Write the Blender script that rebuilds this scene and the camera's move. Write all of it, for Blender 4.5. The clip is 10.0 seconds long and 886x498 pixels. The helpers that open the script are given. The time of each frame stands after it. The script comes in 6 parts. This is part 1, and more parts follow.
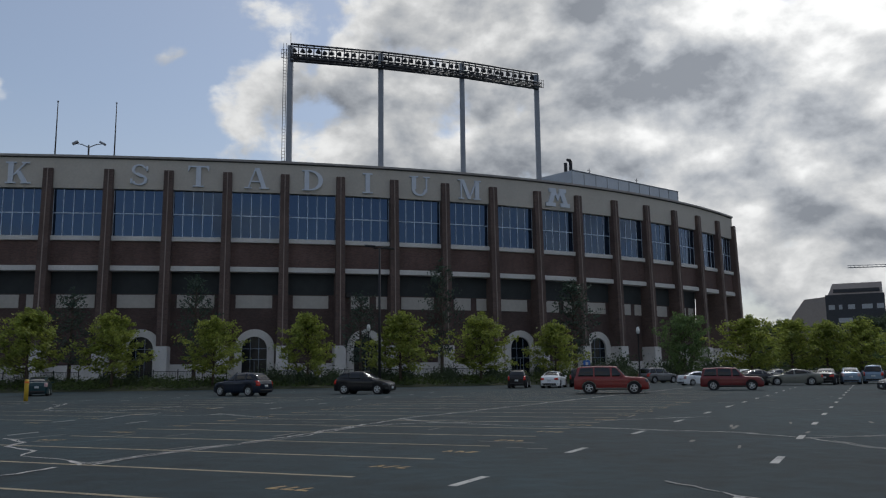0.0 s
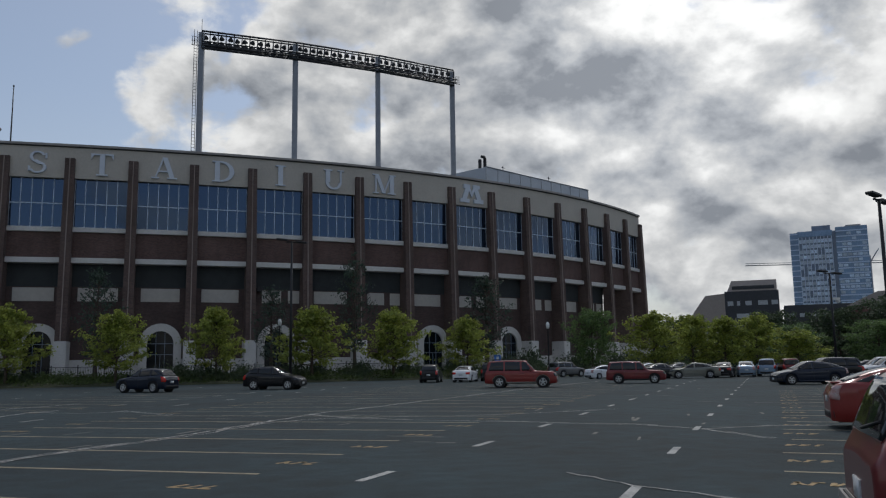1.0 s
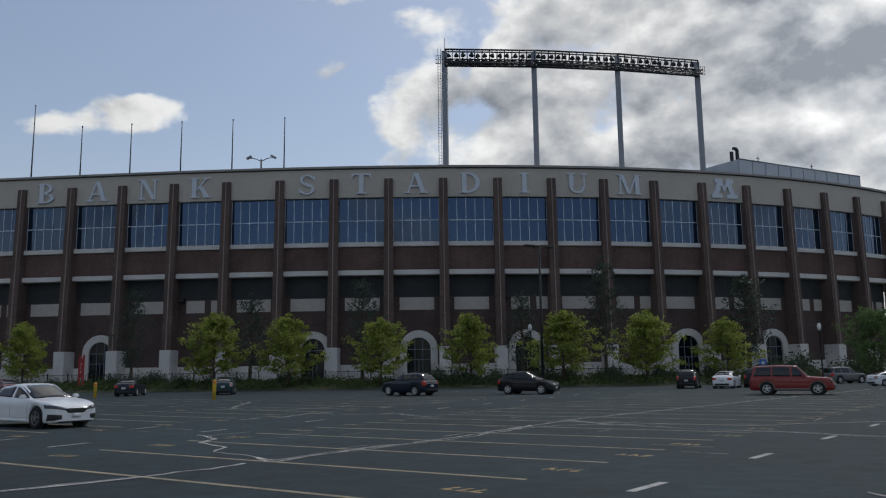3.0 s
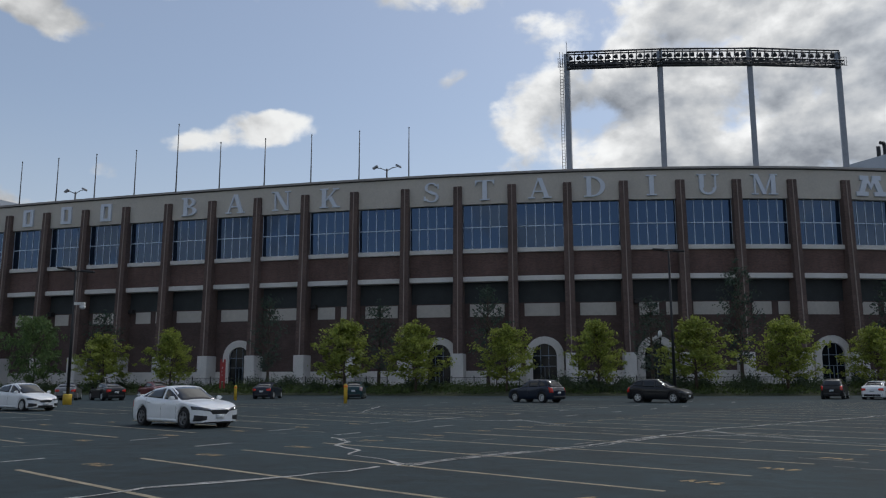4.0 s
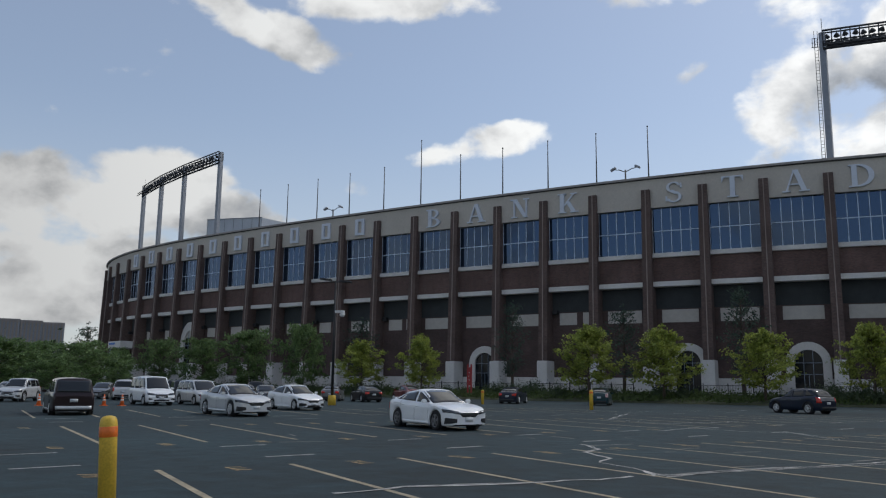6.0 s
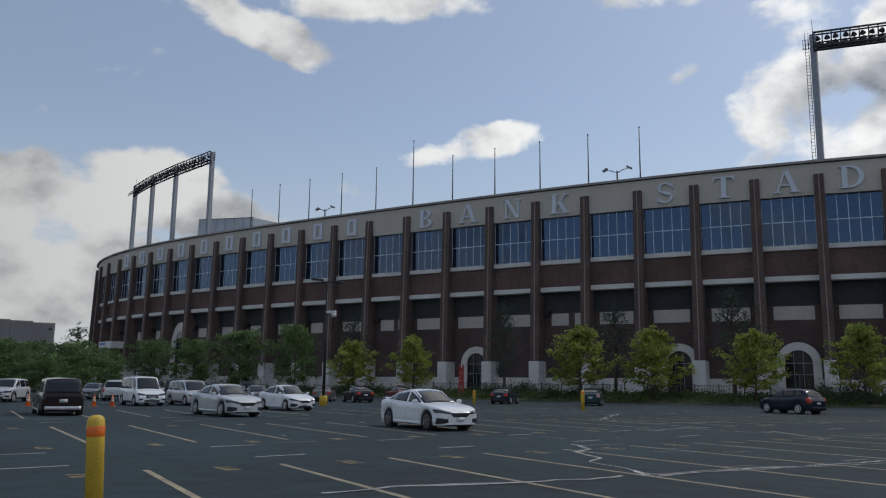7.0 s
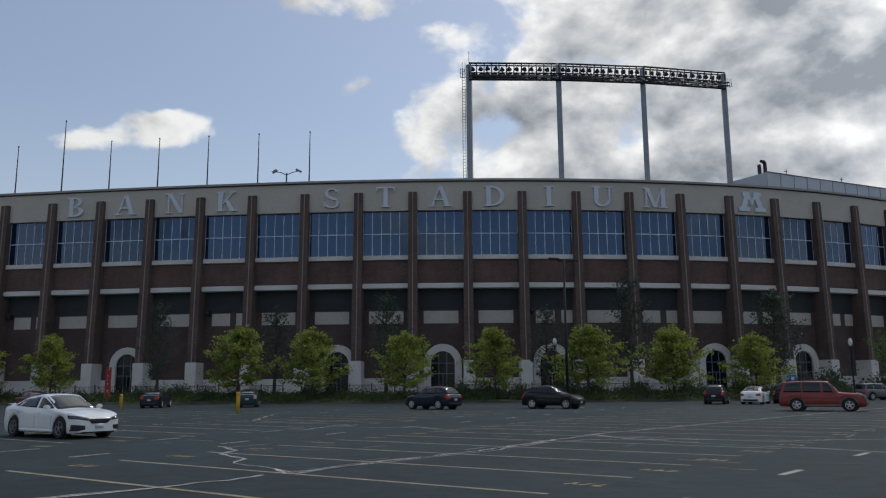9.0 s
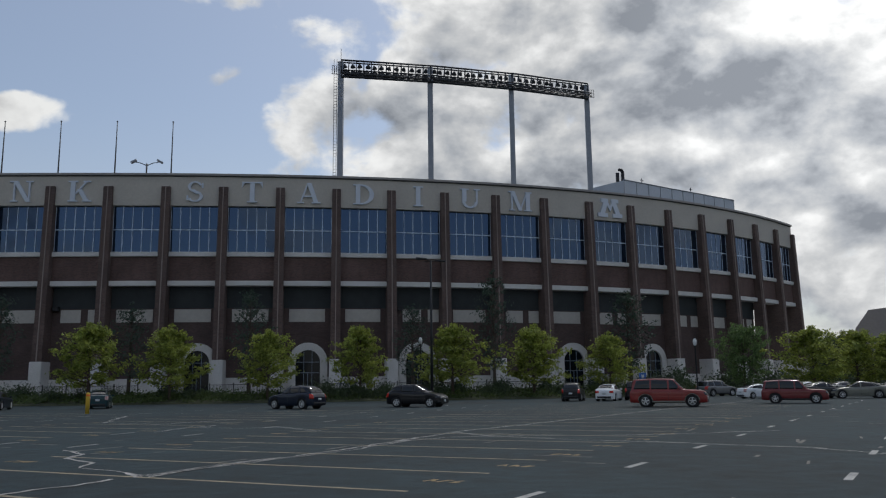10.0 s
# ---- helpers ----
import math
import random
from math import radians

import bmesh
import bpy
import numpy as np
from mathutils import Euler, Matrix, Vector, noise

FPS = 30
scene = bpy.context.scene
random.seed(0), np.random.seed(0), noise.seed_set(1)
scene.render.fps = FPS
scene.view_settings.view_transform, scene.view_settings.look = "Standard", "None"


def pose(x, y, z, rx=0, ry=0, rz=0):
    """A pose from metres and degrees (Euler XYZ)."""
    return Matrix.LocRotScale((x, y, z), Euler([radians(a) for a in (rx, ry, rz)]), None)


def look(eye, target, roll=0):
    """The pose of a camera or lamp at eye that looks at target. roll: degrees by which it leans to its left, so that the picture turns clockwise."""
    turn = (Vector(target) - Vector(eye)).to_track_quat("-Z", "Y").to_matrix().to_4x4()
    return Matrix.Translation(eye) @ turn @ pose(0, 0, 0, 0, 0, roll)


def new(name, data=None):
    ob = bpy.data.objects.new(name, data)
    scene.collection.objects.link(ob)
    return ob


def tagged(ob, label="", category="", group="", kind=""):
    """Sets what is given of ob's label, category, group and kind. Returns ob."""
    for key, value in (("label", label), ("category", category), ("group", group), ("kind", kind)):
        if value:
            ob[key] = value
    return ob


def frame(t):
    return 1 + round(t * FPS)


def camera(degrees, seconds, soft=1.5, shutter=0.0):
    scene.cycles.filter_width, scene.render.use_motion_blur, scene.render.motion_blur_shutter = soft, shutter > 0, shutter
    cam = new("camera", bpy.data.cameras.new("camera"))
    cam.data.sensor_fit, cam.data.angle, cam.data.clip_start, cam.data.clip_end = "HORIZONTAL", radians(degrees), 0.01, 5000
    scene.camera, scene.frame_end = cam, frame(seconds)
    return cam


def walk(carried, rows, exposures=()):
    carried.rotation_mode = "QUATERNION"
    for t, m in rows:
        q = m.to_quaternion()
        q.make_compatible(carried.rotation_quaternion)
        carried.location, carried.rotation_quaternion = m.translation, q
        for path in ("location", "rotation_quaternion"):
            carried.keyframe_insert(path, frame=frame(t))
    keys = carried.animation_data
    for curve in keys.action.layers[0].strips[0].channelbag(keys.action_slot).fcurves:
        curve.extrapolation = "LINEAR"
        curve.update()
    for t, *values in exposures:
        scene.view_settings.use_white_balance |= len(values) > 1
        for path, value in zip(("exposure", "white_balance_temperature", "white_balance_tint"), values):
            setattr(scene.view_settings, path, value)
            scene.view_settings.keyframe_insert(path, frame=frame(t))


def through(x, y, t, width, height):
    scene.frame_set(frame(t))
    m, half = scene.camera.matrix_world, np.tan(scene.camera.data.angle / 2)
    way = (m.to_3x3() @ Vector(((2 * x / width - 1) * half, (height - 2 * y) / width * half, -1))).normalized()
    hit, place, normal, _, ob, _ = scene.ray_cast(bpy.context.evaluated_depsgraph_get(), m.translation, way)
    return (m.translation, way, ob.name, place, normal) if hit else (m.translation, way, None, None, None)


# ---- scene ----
from mathutils import bvhtree

cam = camera(57.22, 10.0, 1.2)
EYE = 1.6
ROWS = [
    (0.0, 0.00, 0.00, 0.00, 0.00, 8.53, 0.62),
    (0.5, 0.04, -0.04, 0.01, -4.39, 8.47, 0.97),
    (1.0, 0.07, -0.05, 0.01, -6.06, 8.08, 0.83),
    (1.5, 0.06, -0.04, 0.01, -5.07, 7.66, 0.92),
    (2.0, 0.02, 0.00, 0.02, 1.93, 8.11, 1.41),
    (2.5, -0.04, 0.07, 0.02, 7.32, 8.39, 0.97),
    (2.7, -0.10, 0.11, 0.03, 8.80, 8.49, 0.86),
    (3.8, -0.18, 0.12, 0.03, 18.35, 9.03, 0.24),
    (4.0, -0.24, 0.14, 0.03, 19.94, 9.13, 0.13),
    (4.5, -0.29, 0.18, 0.03, 23.74, 9.27, 0.14),
    (5.0, -0.37, 0.23, 0.03, 29.23, 9.35, -0.14),
    (5.5, -0.45, 0.31, 0.02, 34.81, 9.42, -0.69),
    (5.7, -0.46, 0.39, 0.01, 36.25, 9.43, -0.68),
    (6.8, -0.51, 0.41, -0.00, 37.10, 9.49, -0.66),
    (7.0, -0.46, 0.43, -0.01, 36.22, 9.51, -0.66),
    (7.5, -0.39, 0.38, -0.02, 32.22, 9.61, -0.47),
    (8.0, -0.27, 0.37, -0.02, 25.82, 9.57, 0.15),
    (8.5, -0.16, 0.36, -0.02, 19.07, 9.63, 0.13),
    (9.0, -0.10, 0.32, -0.02, 12.95, 9.64, 0.37),
    (9.5, -0.06, 0.29, -0.02, 8.19, 9.56, 0.54),
    (10.0, -0.03, 0.26, -0.02, 3.64, 9.48, 0.68),
]
EXPOSE = [(0.0, -0.22, 6350, 9), (1.0, -0.24, 6350, 9), (2.5, -0.16, 6350, 9), (4.5, 0.02, 6300, 9), (5.5, 0.12, 6300, 9), (7.0, -0.03, 6300, 9), (7.5, -0.06, 6350, 9), (8.0, -0.04, 6350, 9), (9.0, -0.04, 6350, 9), (10.0, -0.14, 6350, 9)]
walk(cam, [(t, pose(x, y, EYE + z, 90 + pitch, roll, yaw)) for t, x, y, z, yaw, pitch, roll in ROWS], EXPOSE)

# ---- light ----
SUN_EL, SUN_AZ = radians(50), radians(22)      # height; clockwise from straight ahead (+y)
world = bpy.data.worlds.new("sky")
scene.world = world
world.use_nodes = True
wn, wl = world.node_tree.nodes, world.node_tree.links
wn.clear()


def wmath(op, a, b=None, clamp=False):
    n = wn.new("ShaderNodeMath")
    n.operation, n.use_clamp = op, clamp
    for i, v in enumerate((a, b)):
        if v is None:
            continue
        if isinstance(v, (int, float)):
            n.inputs[i].default_value = v
        else:
            wl.new(v, n.inputs[i])
    return n.outputs[0]


sky = wn.new("ShaderNodeTexSky")
sky.sky_type, sky.sun_disc = "NISHITA", False
sky.sun_elevation, sky.sun_rotation = SUN_EL, SUN_AZ
sky.air_density, sky.dust_density, sky.ozone_density = 1.0, 1.2, 1.5
coord = wn.new("ShaderNodeTexCoord")
direction = coord.outputs["Generated"]
sep = wn.new("ShaderNodeSeparateXYZ")
wl.new(direction, sep.inputs[0])
# banks of cloud: azimuth (degrees, to the right of straight ahead), height, half width, half height, weight, tilt; the heavy ones are grey underneath
HEAVY = [
    (11, 25, 17, 9, 0.75, 0), (18, 17, 14, 9, 0.80, 0), (33, 24, 13, 6, 0.55, 0), (31, 11, 14, 7, 0.85, 0), (1, 14, 10, 5, 0.62, 0), (-4, 19.5, 7, 4.5, 0.66, 0), (12, 10, 16, 5, 0.8, 0), (36, 6, 20, 6, 0.85, 0), (44, 16, 9, 9, 0.5, 0), (30, 19, 9, 6, 0.62, 0), (0, 18.5, 7, 4.5, 0.6, 0), (-6, 17, 5, 3.6, 0.5, 0),
    (60, 30, 25, 20, 0.5, 0), (0, 45, 40, 14, 0.55, 0), (150, 25, 22, 9, 0.45, 0), (-140, 18, 18, 7, 0.5, 0), (-100, 30, 15, 8, 0.5, 0), (185, 50, 20, 9, 0.45, 0), (-152, 9, 13, 5, 0.34, 0), (173, 11, 6, 3, 0.30, 0), (110, 10, 17, 6, 0.40, 0),
]
LIGHT = [
    (-33.8, 16.7, 4.6, 1.0, 0.42, 8), (-32.0, 17.5, 2.4, 0.9, 0.42, 8), (-34.4, 16.9, 2.6, 1.2, 0.46, 8), (-50.2, 24.2, 8.0, 1.5, 0.52, -20), (-45.6, 22.4, 3.4, 1.2, 0.42, -15), (-56.5, 26.6, 5.0, 1.8, 0.45, -18), (-41.6, 26.6, 8.0, 1.8, 0.52, 0), (-20, 26.8, 7, 2.0, 0.55, 0),
    (-19.6, 20.7, 2.2, 0.8, 0.26, 25), (-10.5, 18.5, 5.5, 3.6, 0.42, 0), (-12.5, 24.0, 5.0, 2.0, 0.22, 0), (-9, 14.5, 5, 2.5, 0.30, 0), (-57, 13.4, 5.0, 2.2, 0.62, 0), (-64, 11.5, 8, 3.0, 0.66, 0), (-51.5, 10.5, 5.0, 2.4, 0.60, -15), (-60, 6, 14, 3.6, 0.62, 0), (-74, 9, 11, 4, 0.55, 0), (-45, 10.6, 4, 1.2, 0.36, 0), (-43.2, 13.6, 1.0, 0.6, 0.22, 0), (-37, 10.4, 5, 1.0, 0.26, 0),
]


def banks(rows):
    """How deep a direction lies in the nearest of the banks."""
    total = None
    for az, el, w, h, weight, tilt in rows:
        a, e, t = radians(az), radians(el), radians(tilt)
        d = Vector((math.sin(a) * math.cos(e), math.cos(a) * math.cos(e), math.sin(e)))
        side, rise = Vector((math.cos(a), -math.sin(a), 0)), Vector((-math.sin(a) * math.sin(e), -math.cos(a) * math.sin(e), math.cos(e)))
        side, rise = side * math.cos(t) + rise * math.sin(t), rise * math.cos(t) - side * math.sin(t)
        dots = []
        for axis, scale in ((side, 1 / math.sin(radians(w))), (rise, 1 / math.sin(radians(h))), (d, 1.0)):
            n = wn.new("ShaderNodeVectorMath")
            n.operation = "DOT_PRODUCT"
            wl.new(direction, n.inputs[0])
            n.inputs[1].default_value = axis * scale
            dots.append(n.outputs["Value"])
        r2 = wmath("ADD", wmath("MULTIPLY", dots[0], dots[0]), wmath("MULTIPLY", dots[1], dots[1]))
        r2 = wmath("ADD", r2, wmath("MULTIPLY", wmath("LESS_THAN", dots[2], 0.0), 50.0))
        bump = wmath("MAXIMUM", wmath("MULTIPLY", wmath("SUBTRACT", 1.0, r2), weight), -0.6)
        total = bump if total is None else wmath("SMOOTH_MAX", total, bump)
        if total.node.operation == "SMOOTH_MAX":
            total.node.inputs[2].default_value = 0.08
    return total


heavy = banks(HEAVY)
total = wmath("MAXIMUM", heavy, banks(LIGHT))


def wnoise(scale, detail, rough, shift=(0, 0, 0), distort=0.0, squash=1.7):
    m = wn.new("ShaderNodeMapping")
    m.inputs["Location"].default_value = shift
    m.inputs["Scale"].default_value = (1, 1, squash)
    wl.new(direction, m.inputs[0])
    n = wn.new("ShaderNodeTexNoise")
    n.inputs["Scale"].default_value, n.inputs["Detail"].default_value = scale, detail
    n.inputs["Roughness"].default_value, n.inputs["Distortion"].default_value = rough, distort
    wl.new(m.outputs[0], n.inputs["Vector"])
    return n.outputs["Fac"]


shape = wnoise(8.5, 12.0, 0.54, (3.1, 1.7, 0), 0.12, 1.45)
above = wnoise(8.5, 7.0, 0.52, (3.1, 1.7, 0.05), 0.12, 1.45)      # the same cloud a little higher up: tops shine, undersides are grey
below = wnoise(8.5, 7.0, 0.52, (3.1, 1.7, -0.015), 0.12, 1.45)
density = wmath("ADD", wmath("MULTIPLY", wmath("SUBTRACT", shape, 0.5), 2.5), total)
cover = wn.new("ShaderNodeMapRange")
cover.interpolation_type = "SMOOTHSTEP"
wl.new(density, cover.inputs[0])
cover.inputs[1].default_value, cover.inputs[2].default_value = -0.04, 0.30
# thin cloud shines, thick cloud is grey underneath
thick = wn.new("ShaderNodeMapRange")
shade = wmath("MULTIPLY", wmath("SUBTRACT", above, below), 3.8)
bulk = wmath("ADD", wmath("MULTIPLY", wmath("SUBTRACT", shape, 0.5), 1.2), wmath("MULTIPLY", wmath("MAXIMUM", heavy, -0.20), 0.75))
patches = wmath("MULTIPLY", wmath("SUBTRACT", wnoise(3.6, 6.0, 0.50, (7.7, 4.2, 0.3), 0.05, 1.3), 0.5), 2.9)
wl.new(wmath("ADD", wmath("ADD", shade, bulk), patches), thick.inputs[0])
thick.inputs[1].default_value, thick.inputs[2].default_value = -0.38, 1.34
cloud = wn.new("ShaderNodeValToRGB")
for e, (at, c) in zip((cloud.color_ramp.elements[0], cloud.color_ramp.elements[1]), ((0.0, (9.6, 9.5, 9.25, 1)), (1.0, (2.4, 2.56, 2.85, 1)))):
    e.position, e.color = at, c
for at, c in ((0.25, (8.2, 8.1, 7.95, 1)), (0.5, (5.8, 5.8, 5.8, 1)), (0.75, (4.0, 4.15, 4.4, 1))):
    cloud.color_ramp.elements.new(at).color = c
wl.new(thick.outputs[0], cloud.inputs[0])
# cloud is brightest towards the sun
sunward = wn.new("ShaderNodeVectorMath")
sunward.operation = "DOT_PRODUCT"
wl.new(direction, sunward.inputs[0])
sunward.inputs[1].default_value = (math.sin(SUN_AZ) * 0.93, math.cos(SUN_AZ) * 0.93, 0.37)
glow = wn.new("ShaderNodeMapRange")
wl.new(sunward.outputs["Value"], glow.inputs[0])
for i, v in ((1, 0.1), (2, 1.0), (3, 0.55), (4, 1.06)):
    glow.inputs[i].default_value = v
lit = wn.new("ShaderNodeVectorMath")
lit.operation = "SCALE"
wl.new(cloud.outputs[0], lit.inputs[0])
core = wn.new("ShaderNodeMapRange")
core.interpolation_type = "SMOOTHSTEP"
wl.new(sunward.outputs["Value"], core.inputs[0])
for i, v in ((1, 0.965), (2, 1.0), (3, 0.0), (4, 0.22)):
    core.inputs[i].default_value = v
wl.new(wmath("ADD", glow.outputs[0], core.outputs[0]), lit.inputs["Scale"])
# haze pales the sky towards the horizon
haze = wn.new("ShaderNodeMapRange")
haze.interpolation_type = "SMOOTHSTEP"
wl.new(sep.outputs[2], haze.inputs[0])
for i, v in ((1, -0.02), (2, 0.34), (3, 0.66), (4, 0.22)):
    haze.inputs[i].default_value = v
pale = wn.new("ShaderNodeMix")
pale.data_type = "RGBA"
pale.inputs[7].default_value = (5.2, 5.3, 5.5, 1)
wl.new(haze.outputs[0], pale.inputs[0])
wl.new(sky.outputs[0], pale.inputs[6])
blend = wn.new("ShaderNodeMix")
blend.data_type = "RGBA"
wl.new(cover.outputs[0], blend.inputs[0])
wl.new(pale.outputs[2], blend.inputs[6])
wl.new(lit.outputs[0], blend.inputs[7])
back = wn.new("ShaderNodeBackground")
back.inputs[1].default_value = 0.11
wl.new(blend.outputs[2], back.inputs[0])
wl.new(back.outputs[0], wn.new("ShaderNodeOutputWorld").inputs[0])

sun = new("sun", bpy.data.lights.new("sun", "SUN"))
sun.data.energy, sun.data.angle, sun.data.color = 0.95, radians(6), (1.0, 0.97, 0.93)
sun.matrix_world = look((0, 0, 0), (-math.sin(SUN_AZ) * math.cos(SUN_EL), -math.cos(SUN_AZ) * math.cos(SUN_EL), -math.sin(SUN_EL)))

# ---- materials ----
def mat(name, color, rough=0.6, metal=0.0, vary=0.15, scale=2.0, bump=0.0, bump_scale=30.0, second=None, stain=0.0, coat=0.0, per_object=0.0):
    """A surface with broad stains and fine grain in world metres."""
    m = bpy.data.materials.new(name)
    m.use_nodes = True
    nt = m.node_tree
    n, l = nt.nodes, nt.links
    b = n["Principled BSDF"]
    b.inputs["Roughness"].default_value, b.inputs["Metallic"].default_value = rough, metal
    b.inputs["Coat Weight"].default_value = coat
    geo = n.new("ShaderNodeNewGeometry")
    broad, fine = n.new("ShaderNodeTexNoise"), n.new("ShaderNodeTexNoise")
    for t, s, d in ((broad, scale, 5.0), (fine, scale * 14, 3.0)):
        t.inputs["Scale"].default_value, t.inputs["Detail"].default_value = s, d
        l.new(geo.outputs["Position"], t.inputs["Vector"])
    add = n.new("ShaderNodeMath")
    add.operation = "ADD"
    l.new(broad.outputs["Fac"], add.inputs[0])
    l.new(fine.outputs["Fac"], add.inputs[1])
    ramp = n.new("ShaderNodeMapRange")
    ramp.inputs[1].default_value, ramp.inputs[2].default_value = 0.7, 1.3
    l.new(add.outputs[0], ramp.inputs[0])
    mix = n.new("ShaderNodeMix")
    mix.data_type = "RGBA"
    dark = second or tuple(c * (1 - 2 * vary) for c in color)
    light = color if second else tuple(min(1, c * (1 + vary)) for c in color)
    mix.inputs[6].default_value, mix.inputs[7].default_value = (*dark, 1), (*light, 1)
    l.new(ramp.outputs[0], mix.inputs[0])
    out = mix.outputs[2]
    if per_object:
        info = n.new("ShaderNodeObjectInfo")
        hsv = n.new("ShaderNodeHueSaturation")
        rr = n.new("ShaderNodeMapRange")
        rr.inputs[3].default_value, rr.inputs[4].default_value = 1 - per_object, 1 + per_object
        l.new(info.outputs["Random"], rr.inputs[0])
        l.new(rr.outputs[0], hsv.inputs["Value"])
        l.new(out, hsv.inputs["Color"])
        out = hsv.outputs[0]
    l.new(out, b.inputs["Base Color"])
    if bump:
        bt, bp = n.new("ShaderNodeTexNoise"), n.new("ShaderNodeBump")
        bt.inputs["Scale"].default_value, bt.inputs["Detail"].default_value = bump_scale, 4.0
        l.new(geo.outputs["Position"], bt.inputs["Vector"])
        bp.inputs["Strength"].default_value, bp.inputs["Distance"].default_value = bump, 0.02
        l.new(bt.outputs["Fac"], bp.inputs["Height"])
        l.new(bp.outputs[0], b.inputs["Normal"])
    return m


def brick_mat(name, a, b_, mortar):
    """Brickwork laid in courses, seen from far off: colour changes from brick to brick."""
    m = bpy.data.materials.new(name)
    m.use_nodes = True
    n, l = m.node_tree.nodes, m.node_tree.links
    b = n["Principled BSDF"]
    b.inputs["Roughness"].default_value = 0.85
    geo = n.new("ShaderNodeTexCoord")
    sp, cb = n.new("ShaderNodeSeparateXYZ"), n.new("ShaderNodeCombineXYZ")
    l.new(geo.outputs["Object"], sp.inputs[0])
    ad = n.new("ShaderNodeMath")
    ad.operation = "ADD"
    l.new(sp.outputs[0], ad.inputs[0])
    l.new(sp.outputs[1], ad.inputs[1])
    l.new(ad.outputs[0], cb.inputs[0])
    l.new(sp.outputs[2], cb.inputs[1])
    br = n.new("ShaderNodeTexBrick")
    br.inputs["Scale"].default_value, br.inputs["Mortar Size"].default_value = 1.0, 0.006
    br.inputs["Brick Width"].default_value, br.inputs["Row Height"].default_value = 0.30, 0.10
    for k, c in (("Color1", a), ("Color2", b_), ("Mortar", mortar)):
        br.inputs[k].default_value = (*c, 1)
    l.new(cb.outputs[0], br.inputs["Vector"])
    ns = n.new("ShaderNodeTexNoise")
    ns.inputs["Scale"].default_value, ns.inputs["Detail"].default_value = 0.35, 6.0
    wgeo = n.new("ShaderNodeNewGeometry")
    l.new(wgeo.outputs["Position"], ns.inputs["Vector"])
    rr = n.new("ShaderNodeMapRange")
    rr.inputs[1].default_value, rr.inputs[2].default_value, rr.inputs[3].default_value, rr.inputs[4].default_value = 0.3, 0.7, 0.78, 1.2
    l.new(ns.outputs["Fac"], rr.inputs[0])
    hsv = n.new("ShaderNodeHueSaturation")
    l.new(rr.outputs[0], hsv.inputs["Value"])
    l.new(br.outputs["Color"], hsv.inputs["Color"])
    l.new(hsv.outputs[0], b.inputs["Base Color"])
    return m


def leaf_mat(name, color, second, through=0.35):
    """Thin leaves that let light through."""
    m = mat(name, color, 0.55, vary=0.3, scale=1.2, second=second)
    n, l = m.node_tree.nodes, m.node_tree.links
    b, out = n["Principled BSDF"], n["Material Output"]
    tr, mx = n.new("ShaderNodeBsdfTranslucent"), n.new("ShaderNodeMixShader")
    src = b.inputs["Base Color"].links[0].from_socket
    isl = n.new("ShaderNodeNewGeometry")
    hsv = n.new("ShaderNodeHueSaturation")
    rr = n.new("ShaderNodeMapRange")
    rr.inputs[3].default_value, rr.inputs[4].default_value = 0.6, 1.45
    l.new(isl.outputs["Random Per Island"], rr.inputs[0])
    l.new(rr.outputs[0], hsv.inputs["Value"])
    l.new(src, hsv.inputs["Color"])
    l.new(hsv.outputs[0], b.inputs["Base Color"])
    l.new(hsv.outputs[0], tr.inputs["Color"])
    mx.inputs[0].default_value = through
    l.new(b.outputs[0], mx.inputs[1])
    l.new(tr.outputs[0], mx.inputs[2])
    l.new(mx.outputs[0], out.inputs[0])
    return m


BRICK = brick_mat("dark red brick", (0.150, 0.088, 0.076), (0.092, 0.056, 0.050), (0.14, 0.11, 0.10))
BRICK_DARK = brick_mat("brown brick", (0.108, 0.070, 0.064), (0.074, 0.049, 0.045), (0.10, 0.085, 0.08))
BRICK_PILLAR = brick_mat("brown-red pillar brick", (0.140, 0.092, 0.079), (0.088, 0.059, 0.052), (0.14, 0.115, 0.105))
PALE_RIB = mat("pale pillar rib", (0.33, 0.27, 0.24), 0.85, vary=0.12, scale=0.8)
FRIEZE = mat("beige precast concrete", (0.56, 0.515, 0.455), 0.85, vary=0.05, scale=0.3)
STONE = mat("pale cast stone", (0.68, 0.66, 0.63), 0.8, vary=0.07, scale=0.5)
LETTER = mat("pale grey painted metal letters", (0.66, 0.70, 0.78), 0.45, vary=0.03)
COPING_SHADE = mat("dark shade strip under the coping", (0.05, 0.047, 0.045), 0.8)
COPING = mat("grey-brown metal coping", (0.36, 0.33, 0.31), 0.6, vary=0.06)
GLASS = mat("dark reflective glass", (0.012, 0.022, 0.04), 0.04, vary=0.1)
GLASS.node_tree.nodes["Principled BSDF"].inputs["Specular IOR Level"].default_value = 0.8
GLASS.node_tree.nodes["Principled BSDF"].inputs["IOR"].default_value = 1.8
GLASS.node_tree.nodes["Principled BSDF"].inputs["Specular Tint"].default_value = (0.36, 0.54, 0.88, 1)
DOORGLASS = mat("dark door glass", (0.006, 0.009, 0.014), 0.06)
DOORGLASS.node_tree.nodes["Principled BSDF"].inputs["Specular IOR Level"].default_value = 0.22
# dark colour in place of the deep shade high on the lower wall
WALL_SHADE = mat("dark slatted sheet for the shade under the stone band", (0.040, 0.046, 0.049), 0.8, vary=0.12, scale=0.8)
MULLION = mat("pale blue-grey mullion", (0.64, 0.73, 0.85), 0.5, 0.0)
ARCHFRAME = mat("blue-grey door frame metal", (0.22, 0.28, 0.36), 0.5)
